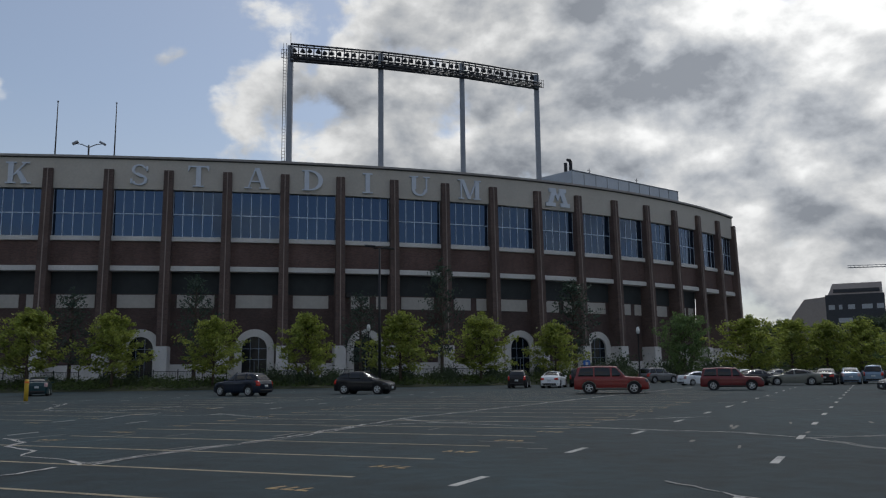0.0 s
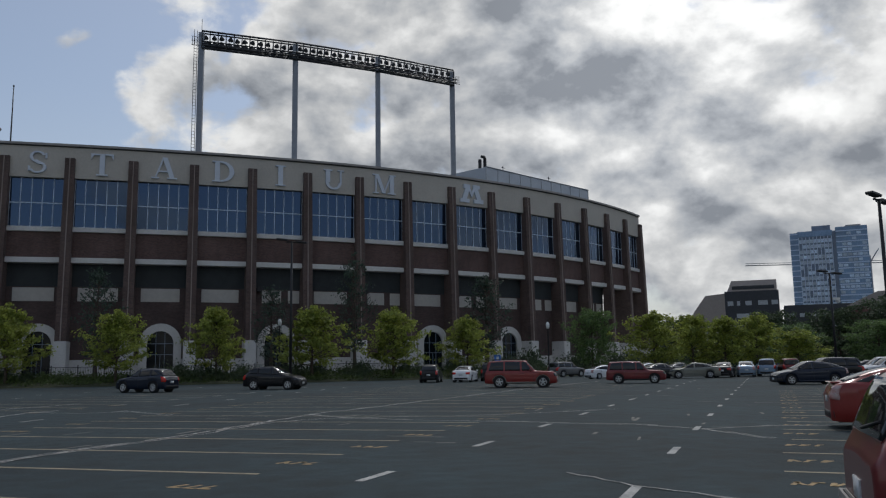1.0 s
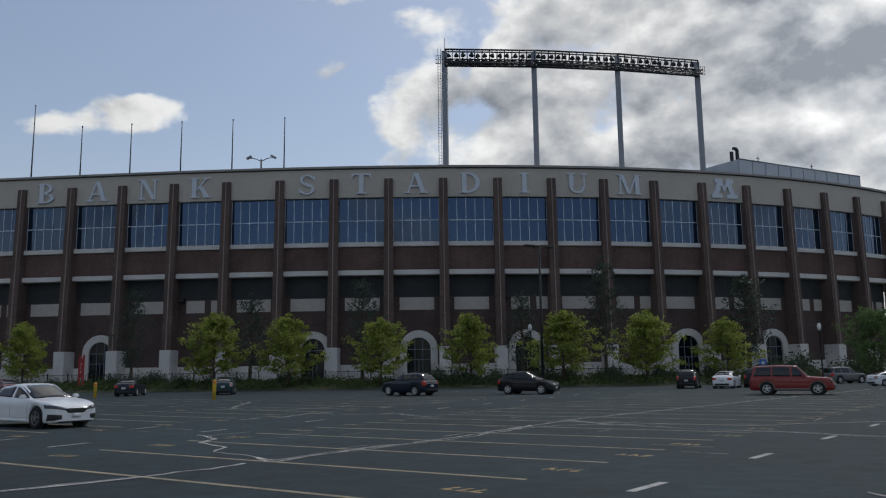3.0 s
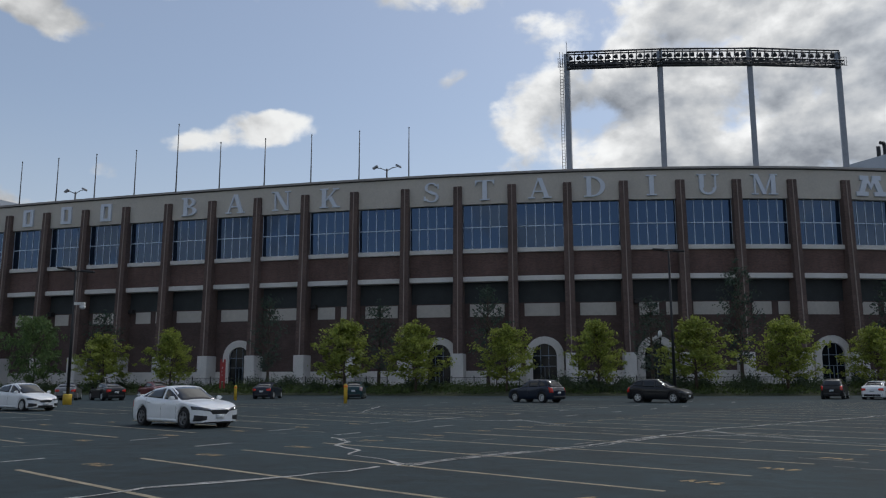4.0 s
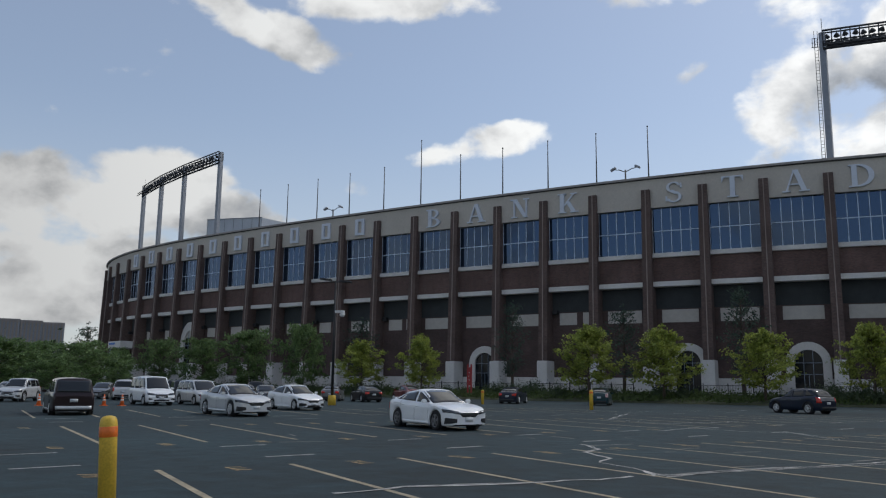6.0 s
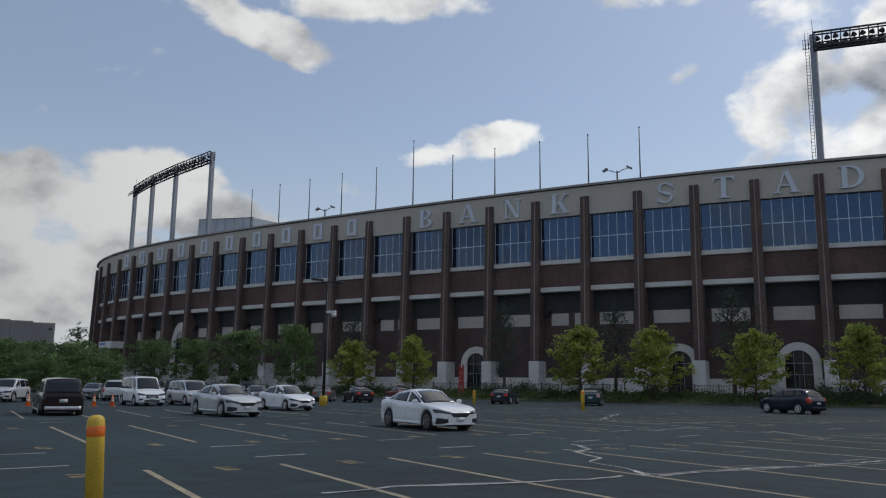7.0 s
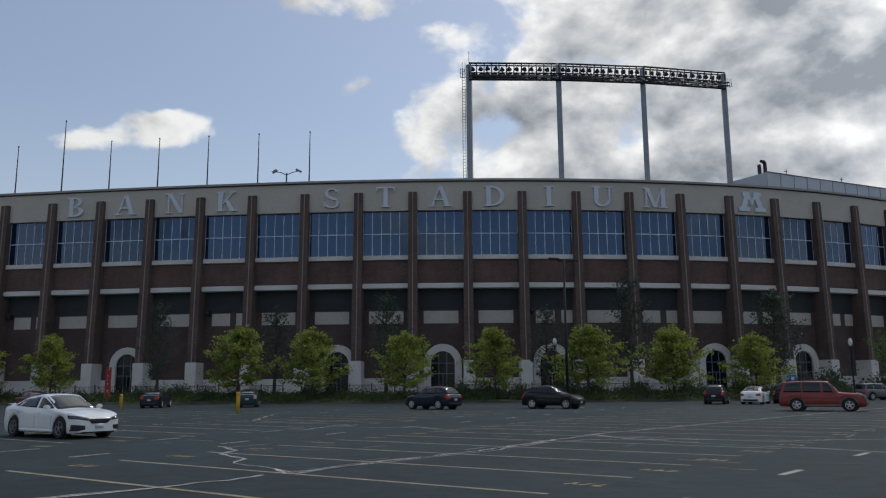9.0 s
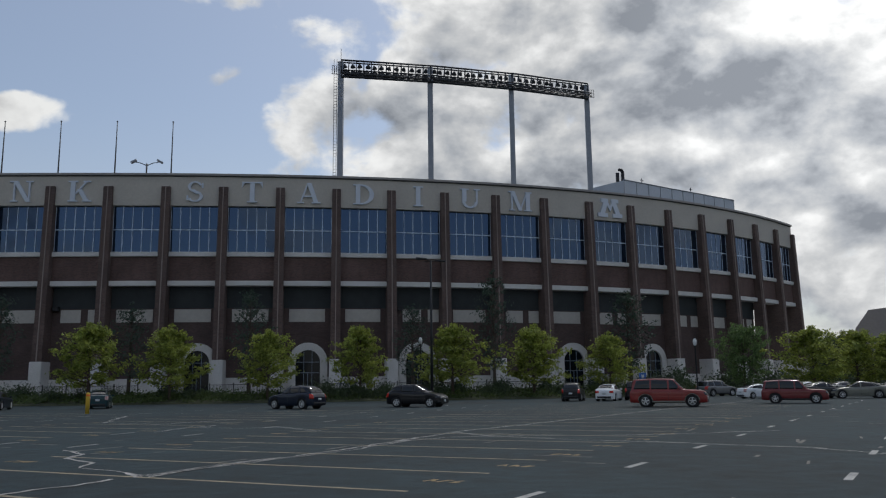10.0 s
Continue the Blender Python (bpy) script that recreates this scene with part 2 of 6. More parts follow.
VOID = mat("dark interior", (0.015, 0.014, 0.014), 0.9)
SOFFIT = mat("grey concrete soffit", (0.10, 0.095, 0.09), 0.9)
PANEL = mat("beige wall panel", (0.52, 0.49, 0.45), 0.8, vary=0.06)
STEEL = mat("grey galvanised steel", (0.30, 0.32, 0.36), 0.5, 0.3, vary=0.08)
STEEL_DARK = mat("dark steel", (0.06, 0.062, 0.068), 0.5, 0.4)
METAL_PANEL = mat("pale blue-grey metal cladding", (0.46, 0.50, 0.56), 0.5, 0.2, vary=0.06, scale=0.4)
BLACK = mat("black painted metal", (0.018, 0.018, 0.02), 0.5)
TYRE = mat("black tyre rubber", (0.02, 0.02, 0.021), 0.85)
RIM = mat("alloy wheel rim", (0.62, 0.63, 0.64), 0.35, 0.5)
RIM_DARK = mat("dark alloy wheel rim", (0.20, 0.20, 0.21), 0.35, 0.6)
CARGLASS = mat("tinted car glass", (0.012, 0.015, 0.018), 0.05)
CARGLASS.node_tree.nodes["Principled BSDF"].inputs["Specular IOR Level"].default_value = 0.6
CARGLASS.node_tree.nodes["Principled BSDF"].inputs["IOR"].default_value = 1.5
CHROME = mat("bright chrome", (0.7, 0.7, 0.72), 0.2, 1.0, vary=0.02)
TRIM = mat("black plastic trim", (0.02, 0.02, 0.022), 0.6)
HEADLAMP = mat("clear headlamp lens", (0.09, 0.10, 0.115), 0.08, 0.3, vary=0.5, scale=6.0)
TAILRED = mat("red tail lamp lens", (0.58, 0.03, 0.018), 0.15, vary=0.2, scale=5.0)
TAILCLEAR = mat("clear tail lamp lens", (0.55, 0.50, 0.50), 0.12, vary=0.4, scale=7.0, second=(0.42, 0.12, 0.10))
PLATE = mat("white plate", (0.6, 0.62, 0.64), 0.5)
YELLOW = mat("yellow plastic bollard sleeve", (0.72, 0.47, 0.05), 0.5, vary=0.12, scale=3.0)
ORANGE = mat("orange reflective band", (0.95, 0.19, 0.02), 0.4)
ORANGE_CONE = mat("orange traffic cone", (0.8, 0.17, 0.03), 0.5)
WHITE = mat("white plastic", (0.75, 0.75, 0.73), 0.5)
REDSIGN = mat("red sign panel", (0.36, 0.03, 0.03), 0.5)
BLUESIGN = mat("blue sign panel", (0.05, 0.18, 0.55), 0.5)
YELLOWLINE = mat("worn yellow road paint", (0.50, 0.42, 0.28), 0.8, vary=0.35, scale=1.5, second=(0.17, 0.145, 0.10))
NUMBERPAINT = mat("worn orange-yellow number paint", (0.58, 0.40, 0.18), 0.8, vary=0.35, scale=2.5, second=(0.22, 0.16, 0.09))
WHITELINE = mat("worn white road paint", (0.62, 0.61, 0.57), 0.8, vary=0.3, scale=1.8, second=(0.24, 0.24, 0.23))
SEAL = mat("pale crack filler", (0.74, 0.72, 0.68), 0.8, vary=0.3, scale=2.5, second=(0.22, 0.20, 0.18))
BARK = mat("grey-brown bark", (0.12, 0.09, 0.07), 0.9, vary=0.3, scale=6.0)
LEAF_LIGHT = leaf_mat("yellow-green maple leaves", (0.42, 0.45, 0.09), (0.15, 0.21, 0.045), 0.5)
LEAF_MID = leaf_mat("green leaves", (0.20, 0.29, 0.10), (0.08, 0.14, 0.055), 0.45)
LEAF_DARK = leaf_mat("dark green leaves", (0.085, 0.12, 0.06), (0.045, 0.07, 0.035), 0.35)
LEAF_GREY = leaf_mat("grey-green leaves", (0.085, 0.125, 0.085), (0.045, 0.075, 0.055), 0.35)
GRASS = leaf_mat("uncut grass and weeds", (0.10, 0.14, 0.035), (0.05, 0.08, 0.02), 0.25)
EARTH = mat("planted earth", (0.06, 0.065, 0.03), 0.95, vary=0.3, scale=0.8)
WALK = mat("light concrete walkway", (0.42, 0.40, 0.37), 0.9, vary=0.08, scale=0.6)


def asphalt():
    m = mat("worn parking lot asphalt", (0.0155, 0.0360, 0.0430), 0.9, vary=0.34, scale=0.12, bump=0.35, bump_scale=60.0)
    n, l = m.node_tree.nodes, m.node_tree.links
    b = n["Principled BSDF"]
    b.inputs["Specular IOR Level"].default_value = 0.5
    src = b.inputs["Base Color"].links[0].from_socket
    geo = n.new("ShaderNodeNewGeometry")
    mp = n.new("ShaderNodeMapping")
    mp.inputs["Rotation"].default_value = (0, 0, radians(25.5))
    mp.inputs["Scale"].default_value = (1.1, 0.45, 1)
    l.new(geo.outputs["Position"], mp.inputs[0])
    st = n.new("ShaderNodeTexNoise")
    st.inputs["Scale"].default_value, st.inputs["Detail"].default_value = 1.0, 7.0
    l.new(mp.outputs[0], st.inputs["Vector"])
    grit = n.new("ShaderNodeTexNoise")
    grit.inputs["Scale"].default_value, grit.inputs["Detail"].default_value = 38.0, 2.0
    l.new(geo.outputs["Position"], grit.inputs["Vector"])
    ad = n.new("ShaderNodeMath")
    ad.operation = "ADD"
    l.new(st.outputs["Fac"], ad.inputs[0])
    l.new(grit.outputs["Fac"], ad.inputs[1])
    rr = n.new("ShaderNodeMapRange")
    rr.inputs[1].default_value, rr.inputs[2].default_value, rr.inputs[3].default_value, rr.inputs[4].default_value = 0.62, 1.38, 0.68, 1.34
    l.new(ad.outputs[0], rr.inputs[0])
    spots = n.new("ShaderNodeTexNoise")      # small oil stains and darker worn patches
    spots.inputs["Scale"].default_value, spots.inputs["Detail"].default_value, spots.inputs["Roughness"].default_value = 1.7, 5.0, 0.62
    l.new(geo.outputs["Position"], spots.inputs["Vector"])
    worn = n.new("ShaderNodeMapRange")
    for i, v in ((1, 0.50), (2, 0.68), (3, 1.0), (4, 0.62)):
        worn.inputs[i].default_value = v
    l.new(spots.outputs["Fac"], worn.inputs[0])
    both = n.new("ShaderNodeMath")
    both.operation = "MULTIPLY"
    l.new(rr.outputs[0], both.inputs[0])
    l.new(worn.outputs[0], both.inputs[1])
    hsv = n.new("ShaderNodeHueSaturation")
    l.new(both.outputs[0], hsv.inputs["Value"])
    l.new(src, hsv.inputs["Color"])
    l.new(hsv.outputs[0], b.inputs["Base Color"])
    return m


ASPHALT = asphalt()


# ---- mesh helpers ----
def box(bm, x0, x1, y0, y1, z0, z1):
    v = [bm.verts.new(p) for p in ((x0, y0, z0), (x1, y0, z0), (x1, y1, z0), (x0, y1, z0), (x0, y0, z1), (x1, y0, z1), (x1, y1, z1), (x0, y1, z1))]
    for f in ((0, 3, 2, 1), (4, 5, 6, 7), (0, 1, 5, 4), (1, 2, 6, 5), (2, 3, 7, 6), (3, 0, 4, 7)):
        bm.faces.new([v[i] for i in f])
    return v


def boxes(*specs):
    bm = bmesh.new()
    for s in specs:
        box(bm, *s)
    return bm


def bevelled(bm, width, segments=2):
    bmesh.ops.bevel(bm, geom=list(bm.edges), offset=width, segments=segments, affect="EDGES")
    return bm


def tube(bm, p, q, r0, r1=None, sides=10, cap=True):
    """A tapered round bar from p to q."""
    p, q = Vector(p), Vector(q)
    r1 = r0 if r1 is None else r1
    turn = (q - p).to_track_quat("Z", "Y").to_matrix()
    rings = []
    for c, r in ((p, r0), (q, r1)):
        rings.append([bm.verts.new(c + turn @ Vector((r * math.cos(2 * math.pi * i / sides), r * math.sin(2 * math.pi * i / sides), 0))) for i in range(sides)])
    for i in range(sides):
        j = (i + 1) % sides
        bm.faces.new((rings[0][i], rings[0][j], rings[1][j], rings[1][i])).smooth = True
    if cap:
        bm.faces.new(rings[0][::-1])
        bm.faces.new(rings[1])
    return bm


def lathe(bm, profile, sides=16, centre=(0, 0), caps=True):
    """A turned form from (radius, height) pairs."""
    rings = [[bm.verts.new((centre[0] + r * math.cos(2 * math.pi * i / sides), centre[1] + r * math.sin(2 * math.pi * i / sides), z)) for i in range(sides)] for r, z in profile]
    for a, b in zip(rings, rings[1:]):
        for i in range(sides):
            j = (i + 1) % sides
            bm.faces.new((a[i], a[j], b[j], b[i])).smooth = True
    if caps:
        bm.faces.new(rings[0][::-1])
        bm.faces.new(rings[-1])
    return bm


def mesh_of(name, bm, material):
    me = bpy.data.meshes.new(name)
    bm.normal_update()
    bm.to_mesh(me)
    bm.free()
    me.materials.append(material)
    return me


def part(name, bm, material, parent=None, label=""):
    """One mesh object, from a bmesh or a finished mesh, under a thing or a part."""
    me = bm if isinstance(bm, bpy.types.Mesh) else mesh_of(name, bm, material)
    ob = new(name, me)
    if parent is not None:
        ob.parent = parent
    return tagged(ob, label) if label else ob


def thing(name, label, category, m=None, group="", kind=""):
    ob = new(name)
    ob.empty_display_size = 0.3
    if m is not None:
        ob.matrix_world = m
    return tagged(ob, label, category, group, kind)


def placed(ob, m):
    ob.matrix_basis = m
    return ob

# ---- the stadium's line: bays of one length along a curve that bends away at both ends ----
BAY = 7.3
START, HEAD, BEND = (-20.40, 103.83), 0.2202, (0.03490, 0.04838, 0.00383, -0.02115, -0.00269)
GROUND_Z = 0.9                # the plaza round the stadium lies above the lot
LINE = {}


def bend(s):
    return sum(k * (s / 10) ** i for i, k in enumerate(BEND))


for way in (1, -1):
    x, y, h = *START, HEAD
    LINE[0] = (x, y, h)
    for step in range(1, 25 * 20 + 1):
        s = way * step / 20
        mid = h + way * bend(s - way / 40) / 40
        h += way * bend(s - way / 40) / 20
        x, y = x + way * math.cos(mid) * BAY / 20, y + way * math.sin(mid) * BAY / 20
        LINE[round(s * 20)] = (x, y, h)


def on_line(s, back=0.0, z=0.0):
    """A point of the stadium's front line, s bays along, back metres behind it."""
    i = math.floor(s * 20)
    a, b = LINE[i], LINE[i + 1]
    k = s * 20 - i
    x, y, h = (a[j] + (b[j] - a[j]) * k for j in range(3))
    return Vector((x - math.sin(h) * back, y + math.cos(h) * back, z))


def heading(s):
    return LINE[round(s * 20)][2]


def bay_pose(i):
    """x along the bay between pillars i and i + 1, y into the building."""
    p, q = on_line(i), on_line(i + 1)
    c = (p + q) / 2
    return Matrix.Translation(c) @ Matrix.Rotation(math.atan2(q.y - p.y, q.x - p.x), 4, "Z")


FIRST, LAST = -23, 11
Z_TOP, Z_CAP, Z_FRIEZE, Z_MID, Z_SILL, Z_SILL2, Z_BAND, Z_BAND2 = 29.1, 28.7, 24.85, 21.75, 18.8, 18.2, 15.05, 14.4
stadium = thing("stadium", "large red brick stadium with tall pillars, beige frieze and dark windows", "stadium", Matrix.Translation((0, 0, 0)))


def pillar_mesh(back=2.8):
    bm = bmesh.new()
    prof = ((4.9, 0.63, -0.50, back), (14.4, 0.61, -0.30, back - 0.2), (27.3, 0.56, 0.0, 1.2))
    rows = [[bm.verts.new(p) for p in ((-w, f, z), (w, f, z), (w, b, z), (-w, b, z))] for z, w, f, b in prof]
    for a, b in zip(rows, rows[1:]):
        for i in range(4):
            bm.faces.new((a[i], a[(i + 1) % 4], b[(i + 1) % 4], b[i]))
    bm.faces.new(rows[0][::-1])
    bm.faces.new(rows[-1])
    return mesh_of("pillar", bm, BRICK_PILLAR)


def rib_mesh():
    """The narrow rib, paler than the brick, that runs up the face of a pillar."""
    bm = bmesh.new()
    prof = ((4.9, 0.065, -0.60), (14.4, 0.06, -0.39), (27.3, 0.055, -0.08))
    rows = [[bm.verts.new(p) for p in ((-w, f, z), (w, f, z), (w, f + 0.3, z), (-w, f + 0.3, z))] for z, w, f in prof]
    for a, b in zip(rows, rows[1:]):
        for i in range(4):
            bm.faces.new((a[i], a[(i + 1) % 4], b[(i + 1) % 4], b[i]))
    bm.faces.new(rows[0][::-1])
    bm.faces.new(rows[-1])
    return mesh_of("pillar_rib", bm, PALE_RIB)


PILLAR, FREE_PILLAR, RIB = pillar_mesh(), pillar_mesh(1.35), rib_mesh()
PLINTH = mesh_of("plinth", bevelled(boxes((-0.75, 0.75, -0.78, 2.4, GROUND_Z - 0.6, 4.95)), 0.06), STONE)
FREE_PLINTH = mesh_of("plinth", bevelled(boxes((-0.75, 0.75, -0.78, 1.3, GROUND_Z - 0.6, 4.95)), 0.06), STONE)
h = BAY / 2
M_FRIEZE = mesh_of("frieze", boxes((-h - 0.05, h + 0.05, 0.45, 1.3, Z_FRIEZE, Z_CAP)), FRIEZE)
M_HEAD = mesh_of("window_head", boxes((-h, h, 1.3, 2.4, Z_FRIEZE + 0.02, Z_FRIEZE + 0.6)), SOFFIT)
M_SILL = mesh_of("sill", bevelled(boxes((-h + 0.2, h - 0.2, 0.42, 1.75, Z_SILL2, Z_SILL)), 0.04, 1), STONE)
M_BRICKBAND = mesh_of("spandrel", boxes((-h, h, 0.75, 1.9, Z_BAND, Z_SILL2)), BRICK)
M_BAND = mesh_of("stone_band", bevelled(boxes((-h + 0.2, h - 0.2, 0.38, 2.0, Z_BAND2, Z_BAND)), 0.04, 1), STONE)
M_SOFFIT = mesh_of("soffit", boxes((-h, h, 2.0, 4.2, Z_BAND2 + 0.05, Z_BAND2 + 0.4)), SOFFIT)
M_PANE = mesh_of("pane", boxes((-0.60, 0.60, -0.02, 0.02, 0.0, 2.94)), GLASS)
M_MULLION = mesh_of("mullion", boxes((-0.045, 0.045, -0.07, 0.02, 0.0, Z_FRIEZE - Z_SILL)), MULLION)
M_TRANSOM = mesh_of("transom", boxes((-h + 0.6, h - 0.6, -0.08, 0.01, -0.06, 0.06)), MULLION)
M_BACKING = mesh_of("window_backing", boxes((-h, h, 1.35, 1.6, Z_SILL - 0.3, Z_FRIEZE + 0.02)), VOID)
M_WALL = mesh_of("lower_wall", boxes((-h, h, 2.62, 3.2, GROUND_Z - 0.4, Z_BAND2 + 0.05)), BRICK_DARK)
# an added dark slatted sheet that paints the shade below the stone band
M_WALL_SHADE = mesh_of("wall_shade", boxes((-h, h, 2.56, 2.598, 11.62, Z_BAND2 + 0.04), *((-h, h, 2.54, 2.558, 11.7 + 0.3 * k, 11.78 + 0.3 * k) for k in range(int((Z_BAND2 - 11.75) / 0.3)))), WALL_SHADE)
M_BASE = mesh_of("wall_base", boxes((-h, h, 2.5, 3.2, GROUND_Z - 0.6, 2.75)), STONE)


def arch_ring(r0, r1, z0, zc, depth0, depth1, sides=14):
    """A round arch on straight legs, radius r0 inside and r1 outside."""
    bm = bmesh.new()
    pts = [(-1, z0)] + [(None, i) for i in range(sides + 1)] + [(1, z0)]
    rows = []
    for a, b in pts:
        if a is None:
            ang = math.pi - math.pi * b / sides
            ring = [(r * math.cos(ang), zc + r * math.sin(ang)) for r in (r0, r1)]
        else:
            ring = [(a * r, z0) for r in (r0, r1)]
        (xi, zi), (xo, zo) = ring
        rows.append([bm.verts.new(p) for p in ((xi, depth0, zi), (xo, depth0, zo), (xo, depth1, zo), (xi, depth1, zi))])
    for a, b in zip(rows, rows[1:]):
        for i in range(4):
            bm.faces.new((a[i], b[i], b[(i + 1) % 4], a[(i + 1) % 4]))
    bm.faces.new(rows[0])
    bm.faces.new(rows[-1][::-1])
    return bm


def arch_fill(r, z0, zc, y, sides=14):
    bm = bmesh.new()
    front = [(-r, z0)] + [(r * math.cos(math.pi - math.pi * i / sides), zc + r * math.sin(math.pi - math.pi * i / sides)) for i in range(sides + 1)] + [(r, z0)]
    a = [bm.verts.new((x, y, z)) for x, z in front]
    b = [bm.verts.new((x, y + 0.05, z)) for x, z in front]
    bm.faces.new(a)
    bm.faces.new(b[::-1])
    for i in range(len(a)):
        j = (i + 1) % len(a)
        bm.faces.new((a[j], a[i], b[i], b[j]))
    return bm


M_ARCH = mesh_of("arch", bevelled(arch_ring(1.55, 2.5, GROUND_Z - 0.3, 4.65, 2.2, 3.0), 0.03, 1), STONE)
M_ARCHGLASS = mesh_of("arch_glazing", arch_fill(1.56, GROUND_Z - 0.3, 4.65, 2.56), DOORGLASS)


def arch_bars():
    bm = bmesh.new()
    for x in (-0.52, 0.52):
        box(bm, x - 0.03, x + 0.03, 2.46, 2.54, GROUND_Z, 6.0)
    for z in (3.3, 4.65):
        box(bm, -1.5, 1.5, 2.45, 2.53, z - 0.035, z + 0.035)
    return bm


M_ARCHBARS = mesh_of("glazing_bar", arch_bars(), ARCHFRAME)
M_LEAF = mesh_of("door_leaf", boxes((-0.03, 0.03, 2.42, 2.5, GROUND_Z, 3.2)), ARCHFRAME)
M_PANEL_WIDE = mesh_of("wall_panel", boxes((-h + 1.35, h - 1.35, 2.53, 2.62, 9.85, 11.5)), PANEL)
M_PANEL_HALF = mesh_of("wall_panel", boxes((-1.25, 1.25, 2.53, 2.62, 9.85, 11.5)), PANEL)
M_PANEL_SMALL = mesh_of("wall_panel", boxes((-0.75, 0.75, 2.53, 2.62, 9.85, 11.5)), PANEL)
M_SPEAKER = mesh_of("loudspeaker", bevelled(boxes((-0.35, 0.35, 1.7, 2.5, 11.3, 11.9)), 0.05, 1), BLACK)
ARCH_BAYS = {-16: 0.0, -7: 0.9, -3: 0.8, -1: 0.2, 1: 0.0, 4: 0.9, 6: 0.3}
OPEN_BAYS = (10, 11)
# raised letters of the generic words stand in a bay each; the name before them is kept as plain raised blocks
WORDS = {-8: "B", -7: "A", -6: "N", -5: "K", -3: "S", -2: "T", -1: "A", 0: "D", 1: "I", 2: "U", 3: "M"}
BLOCK_BAYS = range(-19, -9)
LETTERS = {}


TALL, THICK, THIN = 2.75, 0.60, 0.20


def serif_letter(ch):
    """A raised letter with thick and thin strokes and flat serifs, 2.75 m tall."""
    if ch in LETTERS:
        return LETTERS[ch]
    bm = bmesh.new()
    count = [0]

    def slab(quad):
        count[0] += 1
        d = 0.14 + 0.004 * (count[0] % 6)
        a, b = ([bm.verts.new((x, z, y)) for x, z in quad] for y in (-d, d))
        bm.faces.new(a)
        bm.faces.new(b[::-1])
        for i in range(len(a)):
            k = (i + 1) % len(a)
            bm.faces.new((a[i], b[i], b[k], a[k]))

    def stroke(x0, z0, x1, z1, w):
        slab(((x0 - w / 2, z0), (x0 + w / 2, z0), (x1 + w / 2, z1), (x1 - w / 2, z1)))

    def serif(x, z, half):
        slab(((x - half, z), (x + half, z), (x + half, z + 0.17), (x - half, z + 0.17)))

    def bow(cx, cz, rx, rz, a0, a1, wx, wz, steps=14):
        """An arc whose width swells from wz at top and foot to wx at the sides."""
        for k in range(steps):
            p = []
            for t in (k / steps, (k + 1) / steps):
                a = radians(a0 + (a1 - a0) * t)
                c, q = math.cos(a), math.sin(a)
                p.append(((cx + rx * c, cz + rz * q), (cx + (rx - wx) * c, cz + (rz - wz) * q)))
            slab((p[0][0], p[1][0], p[1][1], p[0][1]))

    top = TALL - 0.17
    if ch == "I":
        stroke(0, 0, 0, TALL, THICK)
        serif(0, 0, 0.66), serif(0, top, 0.66)
    elif ch == "T":
        stroke(0, 0, 0, TALL, THICK)
        serif(0, 0, 0.66), serif(0, top, 1.30)
        for e in (-1, 1):
            slab(((e * 1.30, TALL - 0.75), (e * 1.30, TALL), (e * 0.95, TALL - 0.1)))
    elif ch == "A":
        stroke(-1.05, 0.1, -0.1, TALL, THIN)
        stroke(0.98, 0.1, 0.05, TALL, THICK)
        slab(((-0.75, 0.85), (0.7, 0.85), (0.65, 1.03), (-0.68, 1.03)))
        serif(-1.05, 0, 0.46), serif(0.98, 0, 0.60)
    elif ch in "DB":
        stroke(-0.82, 0, -0.82, TALL, THICK)
        serif(-0.95, 0, 0.5), serif(-0.95, top, 0.5)
        if ch == "D":
            bow(-0.45, TALL / 2, 1.75, TALL / 2, -90, 90, THICK, THIN)
        else:
            bow(-0.4, TALL * 0.75, 1.15, TALL * 0.25, -90, 90, 0.5, 0.18, 10)
            bow(-0.4, TALL * 0.26, 1.40, TALL * 0.26, -90, 90, 0.56, 0.18, 10)
            for z in (0, TALL * 0.5 - 0.09, top):
                slab(((-0.8, z), (-0.38, z), (-0.38, z + 0.18), (-0.8, z + 0.18)))
    elif ch == "U":
        stroke(-0.85, 0.95, -0.85, TALL, THICK)
        stroke(0.95, 0.95, 0.95, TALL, THIN)
        bow(-0.05, 0.97, 1.10, 0.97, 180, 360, 0.42, 0.26, 12)
        serif(-0.85, top, 0.60), serif(0.95, top, 0.45)
    elif ch == "N":
        for x in (-0.95, 0.95):
            stroke(x, 0, x, TALL, THIN)
        stroke(0.85, 0, -0.85, TALL, THICK)
        serif(-0.95, 0, 0.44), serif(-1.1, top, 0.44), serif(0.95, top, 0.44)
    elif ch == "M":
        stroke(-1.2, 0, -1.2, TALL, THIN)
        stroke(1.2, 0, 1.2, TALL, THICK)
        stroke(0.02, 0.05, -1.05, TALL, 0.52)
        stroke(0.02, 0.05, 1.1, TALL, THIN)
        serif(-1.2, 0, 0.42), serif(1.2, 0, 0.58), serif(-1.3, top, 0.40), serif(1.3, top, 0.48)
    elif ch == "K":
        stroke(-0.85, 0, -0.85, TALL, THICK)
        stroke(-0.5, 1.05, 0.95, TALL, 0.24)
        stroke(0.95, 0, 0.0, 1.6, 0.62)
        serif(-0.85, 0, 0.60), serif(-0.85, top, 0.60), serif(0.95, 0, 0.58), serif(0.9, top, 0.46)
    else:                      # S: two bows joined by a thick diagonal
        bow(0, TALL * 0.74, 0.92, TALL * 0.26, 20, 255, 0.36, 0.18, 14)
        bow(0, TALL * 0.27, 1.0, TALL * 0.27, -160, 75, 0.38, 0.18, 14)
        stroke(0.46, TALL * 0.40, -0.42, TALL * 0.60, 0.74)
